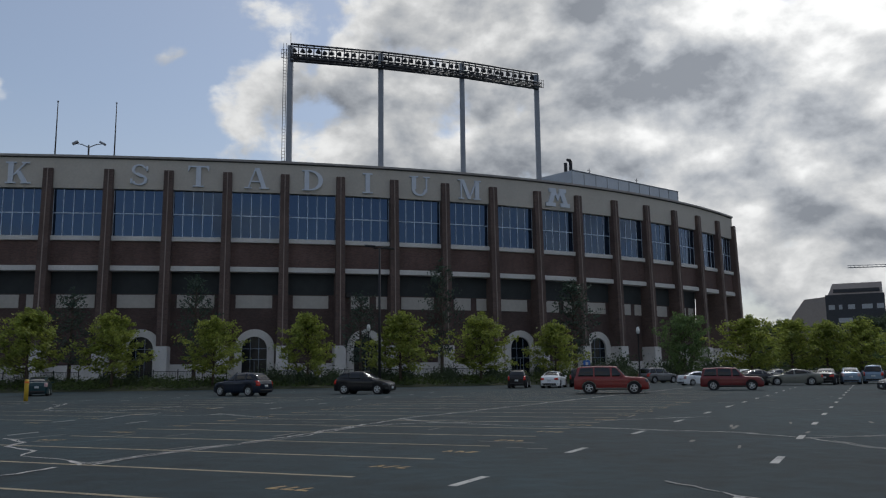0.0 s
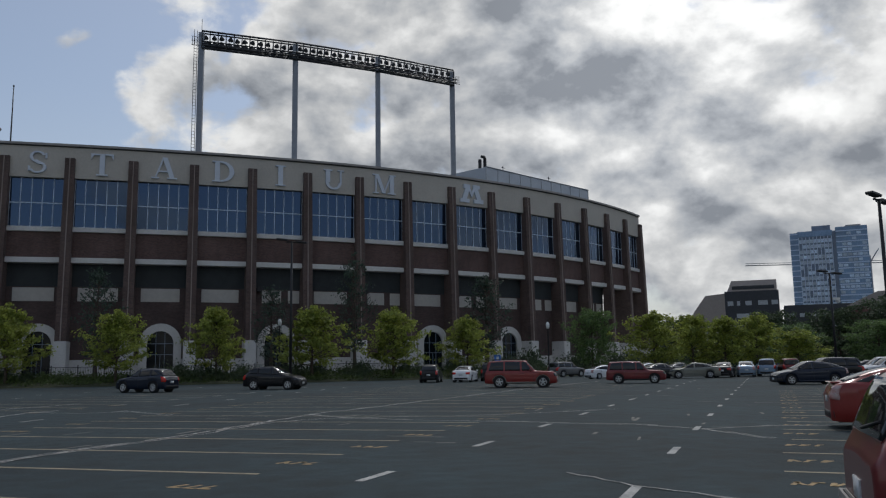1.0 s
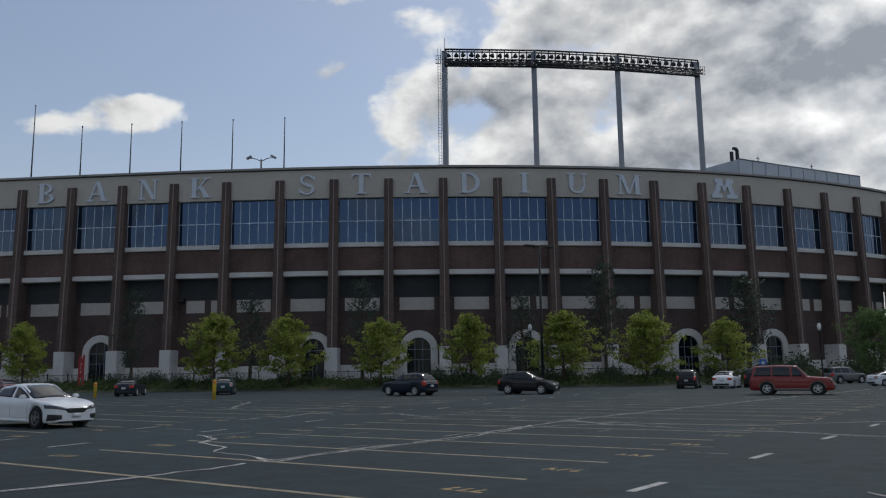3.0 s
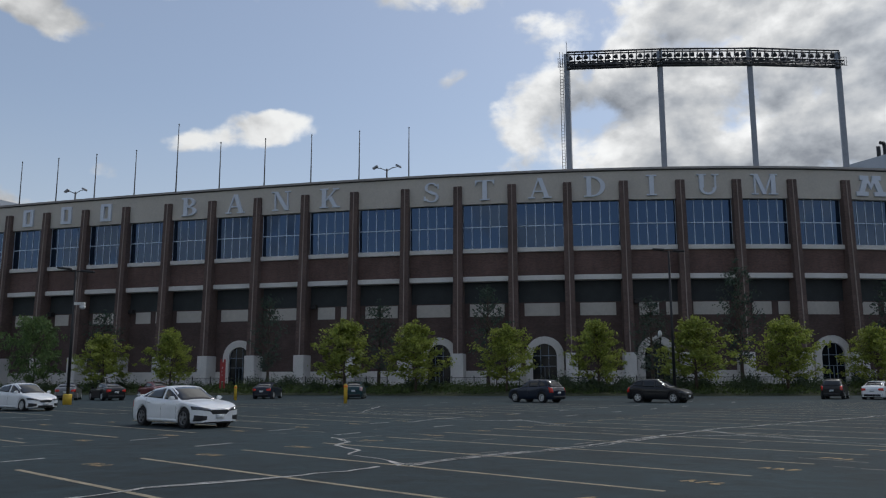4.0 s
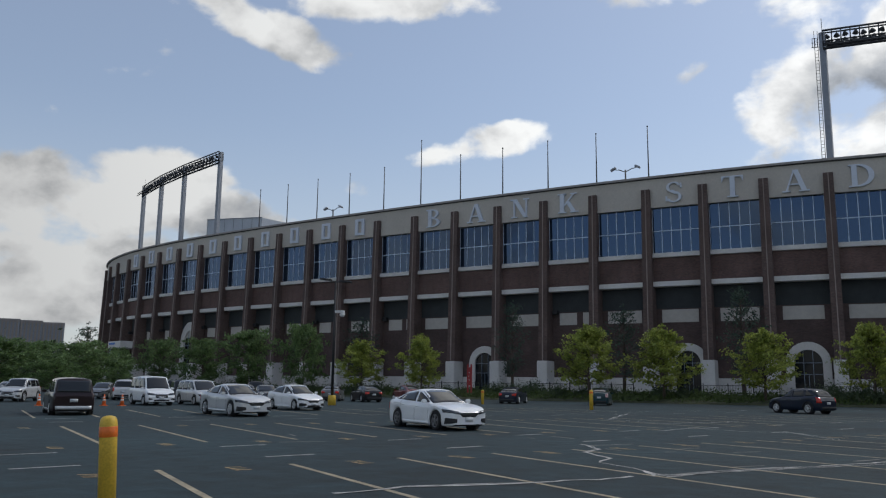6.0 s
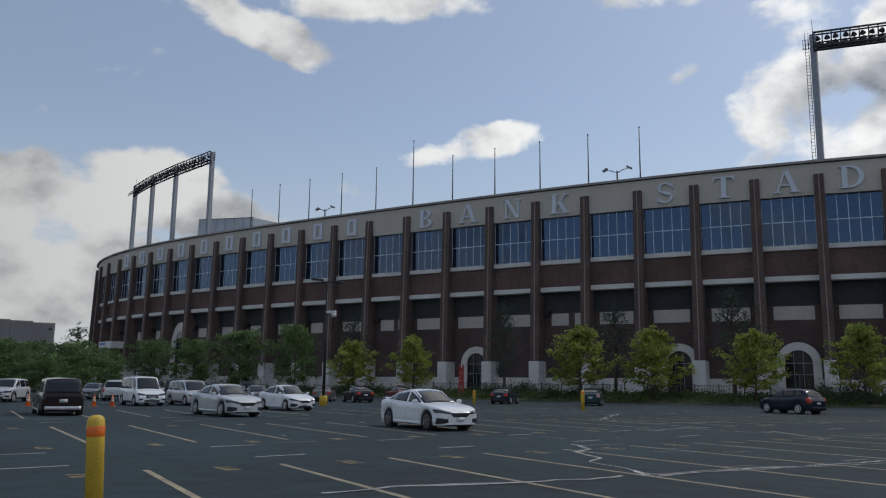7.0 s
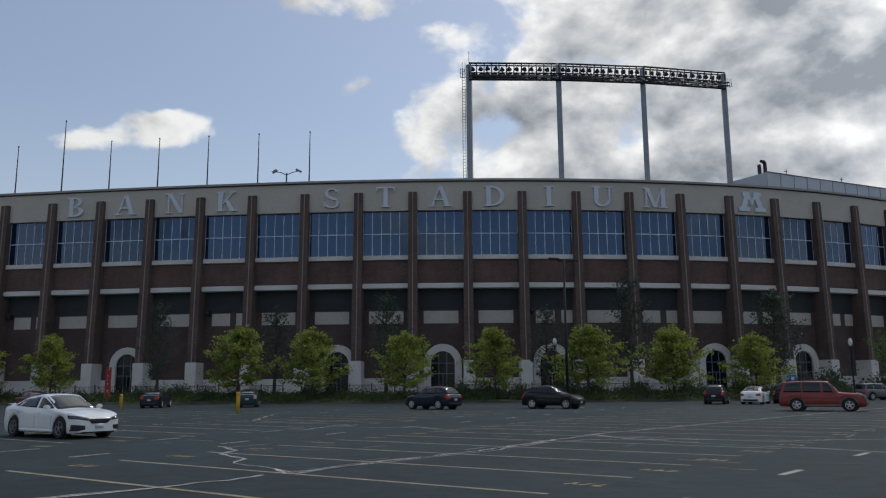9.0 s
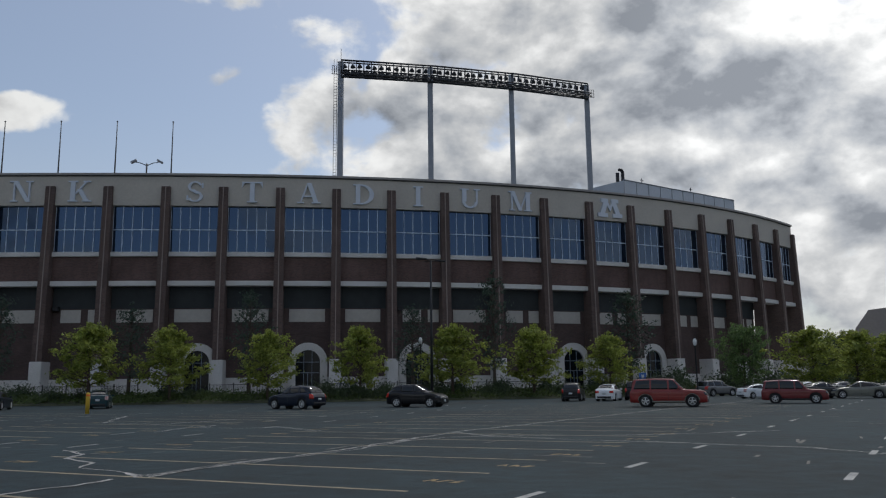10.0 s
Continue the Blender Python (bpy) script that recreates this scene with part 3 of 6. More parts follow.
        for e, z in ((0.92, TALL * 0.80), (-0.95, TALL * 0.20)):
            slab(((e - 0.1, z - 0.32), (e + 0.1, z - 0.32), (e + 0.1, z + 0.32), (e - 0.1, z + 0.32)))
    bmesh.ops.recalc_face_normals(bm, faces=list(bm.faces))
    LETTERS[ch] = mesh_of("letter", bm, LETTER)
    return LETTERS[ch]


def emblem():
    """A plain raised shape: two splayed legs on broad feet, joined by a wedge."""
    bm = bmesh.new()
    half = ((-0.26, 2.15), (-0.26, 2.75), (-1.38, 2.75), (-1.38, 2.15), (-1.05, 2.15), (-1.60, 0.58), (-1.95, 0.58), (-1.95, 0), (-0.40, 0), (-0.40, 0.58), (-0.85, 0.58), (-0.444, 1.78))
    for poly in (((0, 1.62), *half, (0, 0.85), *((-x, z) for x, z in reversed(half))),):
        a = [bm.verts.new((x, -0.14, z)) for x, z in poly]
        b = [bm.verts.new((x, 0.14, z)) for x, z in poly]
        bm.faces.new(a)
        bm.faces.new(b[::-1])
        for i in range(len(a)):
            j = (i + 1) % len(a)
            bm.faces.new((a[i], b[i], b[j], a[j]))
    bmesh.ops.recalc_face_normals(bm, faces=list(bm.faces))
    return bm


M_EMBLEM = mesh_of("emblem", emblem(), LETTER)
M_BLOCK = mesh_of("raised_block", boxes((-0.95, -0.4, -0.14, 0.14, 0, 2.65), (0.4, 0.95, -0.14, 0.14, 0, 2.65), (-0.4, 0.4, -0.14, 0.14, 2.25, 2.65), (-0.4, 0.4, -0.14, 0.14, 0, 0.4)), LETTER)

rnd = random.Random(4)
for i in range(FIRST, LAST + 1):
    m = bay_pose(i)
    inner = m @ pose(0, -0.9, 0)      # the lower wall stands nearer the pillars' faces
    frieze = placed(part("frieze", M_FRIEZE, None, stadium, "beige precast frieze panel"), m)
    placed(part("window_head", M_HEAD, None, stadium), m)
    placed(part("sill", M_SILL, None, stadium, "pale stone window sill"), m)
    placed(part("spandrel", M_BRICKBAND, None, stadium, "dark red brick spandrel"), m)
    placed(part("stone_band", M_BAND, None, stadium, "pale stone band"), m)
    placed(part("soffit", M_SOFFIT, None, stadium), m)
    placed(part("window_backing", M_BACKING, None, stadium), m)
    window = new("window")
    window.parent, window.matrix_basis = stadium, m
    tagged(window, "tall dark reflective window with thin grey mullions")
    for k in range(5):
        for z in (Z_SILL, Z_MID + 0.02):
            pane = placed(part("pane", M_PANE, None, window), pose((k - 2) * 1.22, 0.98, z + 0.02))
            pane.rotation_euler = (radians(rnd.uniform(-0.5, 0.5)), 0, radians(rnd.uniform(-0.6, 0.6)))
    for k in range(6):
        placed(part("mullion", M_MULLION, None, window), pose((k - 2.5) * 1.22, 0.98, Z_SILL))
    placed(part("transom", M_TRANSOM, None, window), pose(0, 0.98, Z_MID))
    if i not in OPEN_BAYS:
        placed(part("lower_wall", M_WALL, None, stadium), inner)
        placed(part("wall_shade", M_WALL_SHADE, None, stadium, "dark slatted sheet for the shade under the stone band"), inner)
        if i in ARCH_BAYS and i != -16:
            a = ARCH_BAYS[i]
            base = boxes((-h, a - 1.6, 2.5, 3.2, GROUND_Z - 0.6, 2.75), (a + 1.6, h, 2.5, 3.2, GROUND_Z - 0.6, 2.75))
            placed(part("wall_base", base, STONE, stadium, "pale stone wall base"), inner)
        else:
            placed(part("wall_base", M_BASE, None, stadium, "pale stone wall base"), inner)
        if i % 2 == 0 or i in (-1, -3, -7):
            placed(part("wall_panel", M_PANEL_WIDE, None, stadium, "beige wall panel"), inner)
        else:
            for x, me in ((-0.7, M_PANEL_HALF), (2.2, M_PANEL_SMALL)):
                placed(part("wall_panel", me, None, stadium, "beige wall panel"), inner @ pose(x, 0, 0))
            placed(part("loudspeaker", M_SPEAKER, None, stadium, "black loudspeaker"), inner @ pose(-2.4, 0, 0))
    if i in ARCH_BAYS:
        door = new("arched_doorway")
        door.parent, door.matrix_basis = stadium, inner @ pose(ARCH_BAYS[i], 0, 0) @ Matrix.Diagonal((1.2, 1, 1.8, 1) if i == -16 else (1, 1, 1, 1))
        tagged(door, "arched stone doorway with dark glazing")
        part("arch", M_ARCH, None, door, "pale stone arch")
        part("arch_glazing", M_ARCHGLASS, None, door)
        part("glazing_bar", M_ARCHBARS, None, door)
        part("door_leaf", M_LEAF, None, door)
    if i in WORDS:
        placed(part("letter", serif_letter(WORDS[i]), None, frieze, "pale grey raised letter"), pose(0, 0.31, 25.3, 90))
    elif i == 5:
        placed(part("emblem", M_EMBLEM, None, frieze, "pale raised emblem"), pose(0, 0.31, 25.3) @ Matrix.Diagonal((1.08, 1, 1, 1)))
    elif i in BLOCK_BAYS:
        placed(part("raised_block", M_BLOCK, None, frieze, "pale raised block"), pose(0, 0.31, 25.35))
for i in range(FIRST, LAST + 2):
    p = on_line(i)
    m = Matrix.Translation(p) @ Matrix.Rotation(heading(i), 4, "Z")
    pillar = placed(part("pillar", FREE_PILLAR if i == 10 else PILLAR, None, stadium, "tapering dark red brick pillar"), m)
    part("pillar_rib", RIB, None, pillar)
    part("plinth", FREE_PLINTH if i == 10 else PLINTH, None, pillar, "pale stone plinth")


def ring(name, y0, y1, z0, z1, material, label=""):
    """A band that follows the stadium's line."""
    bm = bmesh.new()
    rows = []
    for k in range(FIRST * 4, (LAST + 1) * 4 + 1):
        s = k / 4
        rows.append([bm.verts.new(p) for p in (on_line(s, y0, z0), on_line(s, y1, z0), on_line(s, y1, z1), on_line(s, y0, z1))])
    for a, b in zip(rows, rows[1:]):
        for j in range(4):
            bm.faces.new((a[j], b[j], b[(j + 1) % 4], a[(j + 1) % 4]))
    bm.faces.new(rows[0])
    bm.faces.new(rows[-1][::-1])
    bmesh.ops.recalc_face_normals(bm, faces=list(bm.faces))
    return part(name, bm, material, stadium, label)


# the coping's shadow line is built in as a near-black strip below it
ring("coping_shade", 0.36, 1.5, Z_CAP + 0.003, Z_CAP + 0.12, COPING_SHADE, "dark strip for the coping shadow line")
ring("coping", 0.16, 1.7, Z_CAP + 0.12, Z_TOP, COPING, "grey-brown metal coping")
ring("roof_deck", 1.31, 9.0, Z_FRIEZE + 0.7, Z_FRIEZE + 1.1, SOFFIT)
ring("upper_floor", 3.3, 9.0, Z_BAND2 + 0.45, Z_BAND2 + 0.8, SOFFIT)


def entrance_canopy():
    """A flat canopy with a blue and white fascia at the stadium's end."""
    m = bay_pose(-19)
    c = part("entrance_canopy", bevelled(boxes((-3.2, 3.2, -3.0, 2.6, 8.2, 9.6)), 0.05, 1), STONE, stadium, "pale entrance canopy")
    c.matrix_basis = m
    part("fascia_bar", boxes((-2.6, 0.4, -3.05, -3.01, 8.9, 9.3)), BLUESIGN, c, "blue fascia bar")
    for x in (-2.8, 2.8):
        part("canopy_post", boxes((x - 0.15, x + 0.15, -2.8, -2.5, GROUND_Z, 8.21)), STEEL, c)


entrance_canopy()

end = part("end_wall", boxes((-0.4, 0.4, 0.8, 9.0, Z_BAND2, Z_CAP)), BRICK, stadium, "dark red brick end wall")
end.matrix_basis = Matrix.Translation(on_line(LAST + 1)) @ Matrix.Rotation(heading(LAST + 1), 4, "Z")

# ---- ground and lot ----
U, V = Vector((0.43, 0.903, 0)), Vector((0.903, -0.43, 0))     # along the rows of stalls; across them


def sheet(name, rows, material, label, category):
    bm = bmesh.new()
    grid = [[bm.verts.new(p) for p in row] for row in rows]
    for a, b in zip(grid, grid[1:]):
        for i in range(len(a) - 1):
            bm.faces.new((a[i], a[i + 1], b[i + 1], b[i]))
    return tagged(part(name, bm, material), label, category, kind="structure")


ticks = [-2600, -900, -300, -120, -60, -30, 0, 30, 60, 120, 300, 900, 2600]
sheet("ground", [[(x, y, 0) for x in ticks] for y in ticks], ASPHALT, "worn grey asphalt of a large parking lot", "ground")


def berm():
    """A planted bank that rises from the lot's edge to the plaza round the stadium."""
    rows = []
    prof = ((-22.5, -0.05), (-22.2, 0.14), (-21.8, 0.15), (-17.0, 0.55), (-12.0, 0.86))
    for back, z in prof:
        rows.append([on_line(s / 2, back, z) for s in range(-34, 21)])
    return sheet("planted_bank", rows, EARTH, "planted bank of earth along the lot's edge", "ground")


berm()
rows = [[on_line(s / 2, back, z) for s in range(-46, 29)] for back, z in ((-12.05, 0.3), (-12.0, GROUND_Z), (9.0, GROUND_Z))]
sheet("pavement", rows, WALK, "light concrete pavement round the stadium", "pavement")


def strip(bm, p, q, width, z=0.006):
    d = (q - p).normalized()
    n = Vector((-d.y, d.x, 0)) * width / 2
    lift = Vector((0, 0, z))
    bm.faces.new([bm.verts.new(c + lift) for c in (p - n, q - n, q + n, p + n)])


def stripes(name, lines, width, material, label):
    bm = bmesh.new()
    for p, q in lines:
        strip(bm, p, q, width)
    bmesh.ops.recalc_face_normals(bm, faces=list(bm.faces))
    return tagged(part(name, bm, material), label, "road marking", kind="structure")


def spot(origin, step, k):
    return Vector((origin[0] + step[0] * k, origin[1] + step[1] * k, 0))


# each double row of stalls: its left edge and step, its right edge and step, first and last line
rnd = random.Random(11)
ROWS_OF_STALLS = (
    ((-11.4, 17.0), (0.80, 2.49), (-1.39, 12.84), (1.207, 2.433), -4, 20),
    ((-27.58, 18.1), (0.92, 2.44), (-18.93, 14.53), (0.84, 2.47), -4, 16),
    ((-43.2, 24.4), (0.95, 2.43), (-34.4, 20.6), (0.92, 2.44), -5, 13),
    ((6.32, 11.41), (1.223, 2.263), (15.2, 6.7), (1.25, 2.25), -4, 24),
    ((23.0, 3.0), (1.25, 2.25), (32.0, -1.8), (1.25, 2.25), 0, 22),
)
for la, ls, ra, rs, k0, k1 in ROWS_OF_STALLS:
    lines = []
    for k in range(k0, k1):
        p, q = spot(la, ls, k), spot(ra, rs, k)
        j = (q - p).normalized() * rnd.uniform(-0.12, 0.12)
        lines.append((p + j, q + j * 0.6))
    stripes("stall_line", lines, 0.12, YELLOWLINE, "worn yellow stall lines painted on asphalt")
dashes = []
for origin, step, along in (((0.11, 11.74), (2.29, 4.41), 1.12), ((5.54, 14.01), (2.40, 4.58), 1.2)):
    d = Vector((*step, 0)).normalized()
    for k in range(-2, 13):
        p = spot(origin, step, k)
        dashes.append((p, p + d * along))
stripes("lane_dash", dashes, 0.14, WHITELINE, "white dashed lane line painted on asphalt")
short = []
for origin, step in (((-14.46, 12.67), (1.35, 4.85)), ((-17.43, 13.8), (1.35, 4.85)), ((-29.8, 21.5), (1.7, 4.7)), ((-32.6, 22.8), (1.7, 4.7))):
    for k in range(-2, 11):
        p = spot(origin, step, k)
        short.append((p, p + Vector((0.26, 1.23, 0))))
stripes("lane_dash", short, 0.10, WHITELINE, "white dashed lane line painted on asphalt")


def bars(name, origin, step, k0, k1):
    """Stall numbers, kept as plain worn bars: a few slanted dabs with a rule above and below."""
    bm = bmesh.new()
    d = Vector((*step, 0)).normalized()
    c = Vector((d.y, -d.x, 0))
    for k in range(k0, k1):
        o = spot(origin, step, k)
        for e in (-0.27, -0.02, 0.22):
            a, g = rnd.uniform(-0.03, 0.03), rnd.uniform(0.04, 0.10)
            strip(bm, o + c * (e + a) - d * 0.15, o + c * (e + g) + d * 0.16, 0.075)
            strip(bm, o + c * (e + a + 0.03) + d * rnd.choice((-0.13, 0.14)), o + c * (e + 0.17) + d * rnd.choice((-0.12, 0.13)), 0.07)
    bmesh.ops.recalc_face_normals(bm, faces=list(bm.faces))
    return tagged(part(name, bm, NUMBERPAINT), "worn orange-yellow stall number bars", "road marking", kind="structure")


bars("stall_mark", (-2.16, 11.69), (1.2175, 2.4625), -2, 12)
bars("stall_mark", (5.97, 10.24), (1.2225, 2.285), -2, 14)
bars("stall_mark", (-11.4, 15.7), (0.80, 2.49), -3, 11)
bars("stall_mark", (-27.4, 16.7), (0.92, 2.44), -3, 10)
bars("stall_mark", (-19.0, 13.3), (0.84, 2.47), -3, 11)


def faded_marks():
    """Old faint paint and seal scraps left between the rows."""
    bm = bmesh.new()
    for k in range(230):
        c = Vector((rnd.uniform(-45, 22), rnd.uniform(16, 62), 0))
        if c.x < -6 - c.y * 1.0 or c.x > c.y * 0.62:
            continue
        d = rnd.choice((U, V, V)) * rnd.uniform(0.25, 1.6)
        d.rotate(Euler((0, 0, rnd.uniform(-0.12, 0.12))))
        strip(bm, c - d / 2, c + d / 2, rnd.uniform(0.05, 0.11), 0.004)
    bmesh.ops.recalc_face_normals(bm, faces=list(bm.faces))
    return tagged(part("faded_marking", bm, FADED), "faded scraps of paint on the asphalt", "road marking", kind="structure")


FADED = mat("faded road paint", (0.30, 0.28, 0.24), 0.85, vary=0.3, scale=2.0, second=(0.07, 0.07, 0.07))
faded_marks()


def crack(name, pts, width, seed, z=0.011):
    """A wandering sealed crack."""
    r = random.Random(seed)
    bm = bmesh.new()
    line, sway = [], 0.0
    for (x0, y0), (x1, y1) in zip(pts, pts[1:]):
        n = max(3, int(math.hypot(x1 - x0, y1 - y0) / 0.3))
        d = Vector((y0 - y1, x1 - x0, 0)).normalized()
        for i in range(n):
            k = i / n
            sway = 0.8 * sway + r.gauss(0, 0.045)
            line.append(Vector((x0 + (x1 - x0) * k, y0 + (y1 - y0) * k, z)) + d * sway)
    line.append(Vector((*pts[-1], z)))
    # a main bead and a thinner one that leaves it and joins it again
    for share, apart in ((0.62, 0.0), (0.42, 1.0)):
        prev, off = None, 0.0
        for i, p in enumerate(line):
            d = (line[min(i + 1, len(line) - 1)] - line[max(i - 1, 0)]).normalized()
            side = Vector((-d.y, d.x, 0))
            off = 0.9 * off + r.gauss(0.012, 0.03)
            w = width * share * r.uniform(0.4, 1.5) / 2
            c = p + side * off * apart * width * 9 + Vector((0, 0, 0.003 * apart))
            pair = (bm.verts.new(c - side * w), bm.verts.new(c + side * w))
            if prev and not (apart and i % 23 > 15):
                bm.faces.new((prev[0], pair[0], pair[1], prev[1]))
            prev = pair
    bmesh.ops.recalc_face_normals(bm, faces=list(bm.faces))
    return tagged(part(name, bm, SEAL), "pale wandering crack sealed in the asphalt", "crack", kind="structure")

# ---- on the stadium's roof ----
DECK = Z_FRIEZE + 1.1


def bar(bm, p, q, w):
    """A square steel bar."""
    tube(bm, p, q, w * 0.7, sides=4)


def light_rig(stations, ladder_at, seed):
    """Tall posts that carry a truss of floodlights."""
    r = random.Random(seed)
    feet = [on_line(s, 3.0, DECK) if isinstance(s, float) else Vector((*s, DECK)) for s in stations]
    base = feet[0].copy()
    rig = thing("light_rig", "grey steel rig of floodlights on tall roof posts", "light rig", Matrix.Translation(base), "stadium light rigs")
    o = -base
    for p in feet:
        b = bmesh.new()
        c = p + o
        box(b, c.x - 0.36, c.x + 0.36, c.y - 0.36, c.y + 0.36, 0, 46.2 - DECK)
        part("post", b, STEEL, rig)
    up = lambda p, z, f=0.0: Vector((p.x + o.x, p.y + o.y - f, z - DECK))
    for n, (p, q) in enumerate(zip(feet, feet[1:])):
        along = (q - p).normalized()
        front = Vector((along.y, -along.x, 0))
        b = bmesh.new()
        for z, f, w in ((46.35, 0.45, 0.20), (44.55, 0.45, 0.24), (44.5, 1.5, 0.14), (43.95, 0.45, 0.26), (43.95, 1.6, 0.16), (46.35, -0.4, 0.16), (44.55, -0.4, 0.16)):
            bar(b, up(p, z) + front * f, up(q, z) + front * f, w)
        for k in range(13):
            c = p.lerp(q, k / 12)
            bar(b, up(c, 43.95) + front * 0.45, up(c, 46.35) + front * 0.45, 0.09)
            bar(b, up(c, 44.5) + front * 0.45, up(c, 44.5) + front * 1.6, 0.08)
            bar(b, up(c, 46.3) + front * 0.45, up(c, 44.6) - front * 0.4, 0.08)
        part("truss", b, STEEL_DARK, rig, "dark steel truss and catwalk")
        for row, z in enumerate((45.75, 45.0)):
            for k in range(12):
                c = p.lerp(q, (k + 0.6 + r.uniform(-0.12, 0.12)) / 12.2)
                lamp = bmesh.new()
                lathe(lamp, ((0.12, -0.28), (0.2, -0.16), (0.36, 0.12), (0.38, 0.2)), 10)
                light = part("floodlight", lamp, STEEL_DARK, rig, "dark round floodlight")
                aim = up(c, z) - front * r.uniform(-0.1, 0.25)
                light.matrix_basis = Matrix.Translation(aim) @ (-front + Vector((r.uniform(-0.4, 0.4), r.uniform(-0.2, 0.2), -0.75))).to_track_quat("Z", "Y").to_matrix().to_4x4()
    for end, way in ((feet[0], -1), (feet[-1], 1)):
        along = (feet[-1] - feet[0]).normalized() * way
        c = up(end, 44.4)
        b = bmesh.new()
        bar(b, c, c + along * 1.3, 0.07)
        platform = part("end_platform", b, STEEL_DARK, rig, "narrow railed end platform")
        for k in range(4):
            b = bmesh.new()
            bar(b, c + along * (0.3 * k + 0.3), c + along * (0.3 * k + 0.3) + Vector((0, 0, 1.2)), 0.05)
            part("rail_post", b, STEEL_DARK, platform)
        for z in (0.6, 1.2):
            b = bmesh.new()
            bar(b, c + Vector((0, 0, z)), c + along * 1.3 + Vector((0, 0, z)), 0.04)
            part("rail", b, STEEL_DARK, platform)
    b = bmesh.new()
    c = up(feet[ladder_at], DECK)
    way = (feet[0] - feet[1]).normalized()
    for s in (0.55, 0.95):
        bar(b, c + way * s, c + way * s + Vector((0, 0, 46.6 - DECK)), 0.05)
    for k in range(44):
        z = 0.4 + k * 0.44
        bar(b, c + way * 0.55 + Vector((0, 0, z)), c + way * 0.95 + Vector((0, 0, z)), 0.04)
    part("ladder", b, STEEL_DARK, rig, "caged steel ladder")
    b = bmesh.new()
    bar(b, c + Vector((0, 0, 46.2 - DECK)), c + Vector((0, 0, 48.2 - DECK)), 0.05)
    part("mast", b, STEEL_DARK, rig)
    return rig


light_rig((0.07, 1.83, 3.54, 5.31), 0, 1)
light_rig(((-167.5, 106.5), (-155.3, 102.9), (-143.4, 100.3), (-128.6, 97.9)), 0, 2)


def flagpole(s, top):
    b = bmesh.new()
    tube(b, (0, 0, 0), (0, 0, top - DECK), 0.13, 0.06, 10)
    p = thing("flagpole", "bare dark metal flagpole on the stadium roof", "flagpole", Matrix.Translation(on_line(s, 6.0, DECK)), "roof flagpoles")
    part("pole", b, STEEL_DARK, p)
    b = bmesh.new()
    lathe(b, ((0.02, top - DECK - 0.02), (0.12, top - DECK + 0.08), (0.12, top - DECK + 0.16), (0.02, top - DECK + 0.26)), 8)
    part("finial", b, STEEL_DARK, p)


for k in range(11):
    flagpole(-3.14 - k * 1.052, 41.4 if k == 5 else 37.8)


def twin_lamp(s):
    p = thing("roof_lamp", "twin-headed lamp on a short pole on the roof", "lamp", Matrix.Translation(on_line(s, 6.0, DECK)) @ Matrix.Rotation(heading(round(s * 20) / 20), 4, "Z"), "roof lamps")
    b = bmesh.new()
    tube(b, (0, 0, 0), (0, 0, 6.0), 0.12)
    part("pole", b, STEEL_DARK, p)
    b = bmesh.new()
    for way in (-1, 1):
        tube(b, (0, 0, 5.7), (way * 1.0, 0, 6.15), 0.06)
        tube(b, (way * 0.9, 0, 6.1), (way * 1.9, 0, 6.25), 0.05)
    part("arm", b, STEEL_DARK, p)
    for way in (-1, 1):
        b = boxes((-0.42, 0.42, -0.25, 0.25, -0.14, 0.14))
        placed(part("lamp_head", bevelled(b, 0.04, 1), STEEL, p), pose(way * 1.75, 0, 6.3, 0, way * 28, 0))


twin_lamp(-3.6)
twin_lamp(-11.02)


def plant_house(name, label, s0, s1, back, depth, z_near, z_far, posts):
    """A metal-clad plant room on the roof, its top falling along its length."""
    p, q = on_line(s0, back), on_line(s1, back)
    m = Matrix.Translation((*p.xy, DECK - 0.4)) @ Matrix.Rotation(math.atan2(q.y - p.y, q.x - p.x), 4, "Z")
    L = (q - p).length
    house = thing(name, label, "plant room", m)
    b = bmesh.new()
    v = [b.verts.new(c) for c in ((0, 0, 0), (L, 0, 0), (L, depth, 0), (0, depth, 0), (0, 0, z_near - DECK), (L, 0, z_far - DECK), (L, depth, z_far - DECK), (0, depth, z_near - DECK))]
    for f in ((0, 3, 2, 1), (4, 5, 6, 7), (0, 1, 5, 4), (1, 2, 6, 5), (2, 3, 7, 6), (3, 0, 4, 7)):
        b.faces.new([v[i] for i in f])
    part("cladding", b, METAL_PANEL, house)
    b = bmesh.new()
    n = max(3, int(L / 3))
    for k in range(n + 1):
        x = L * k / n
        z = z_near + (z_far - z_near) * k / n - DECK
        box(b, x - 0.04, x + 0.04, -0.06, 0.0, 0, z + 0.02)
    part("seam", b, STEEL, house)
    b = bmesh.new()
    bar(b, (-0.1, -0.05, z_near - DECK + 0.06), (L + 0.1, -0.05, z_far - DECK + 0.06), 0.14)
    part("roof_edge", b, STEEL, house)
    return house, L


house, L = plant_house("roof_plant_room", "long pale metal-clad plant room on the stadium roof", 7.2, 12.2, 11.0, 8, 35.0, 36.0, ())
house2, L2 = plant_house("roof_plant_room", "pale metal-clad plant room on the stadium roof", -17.1, -14.4, 11.0, 8, 36.2, 34.4, ())


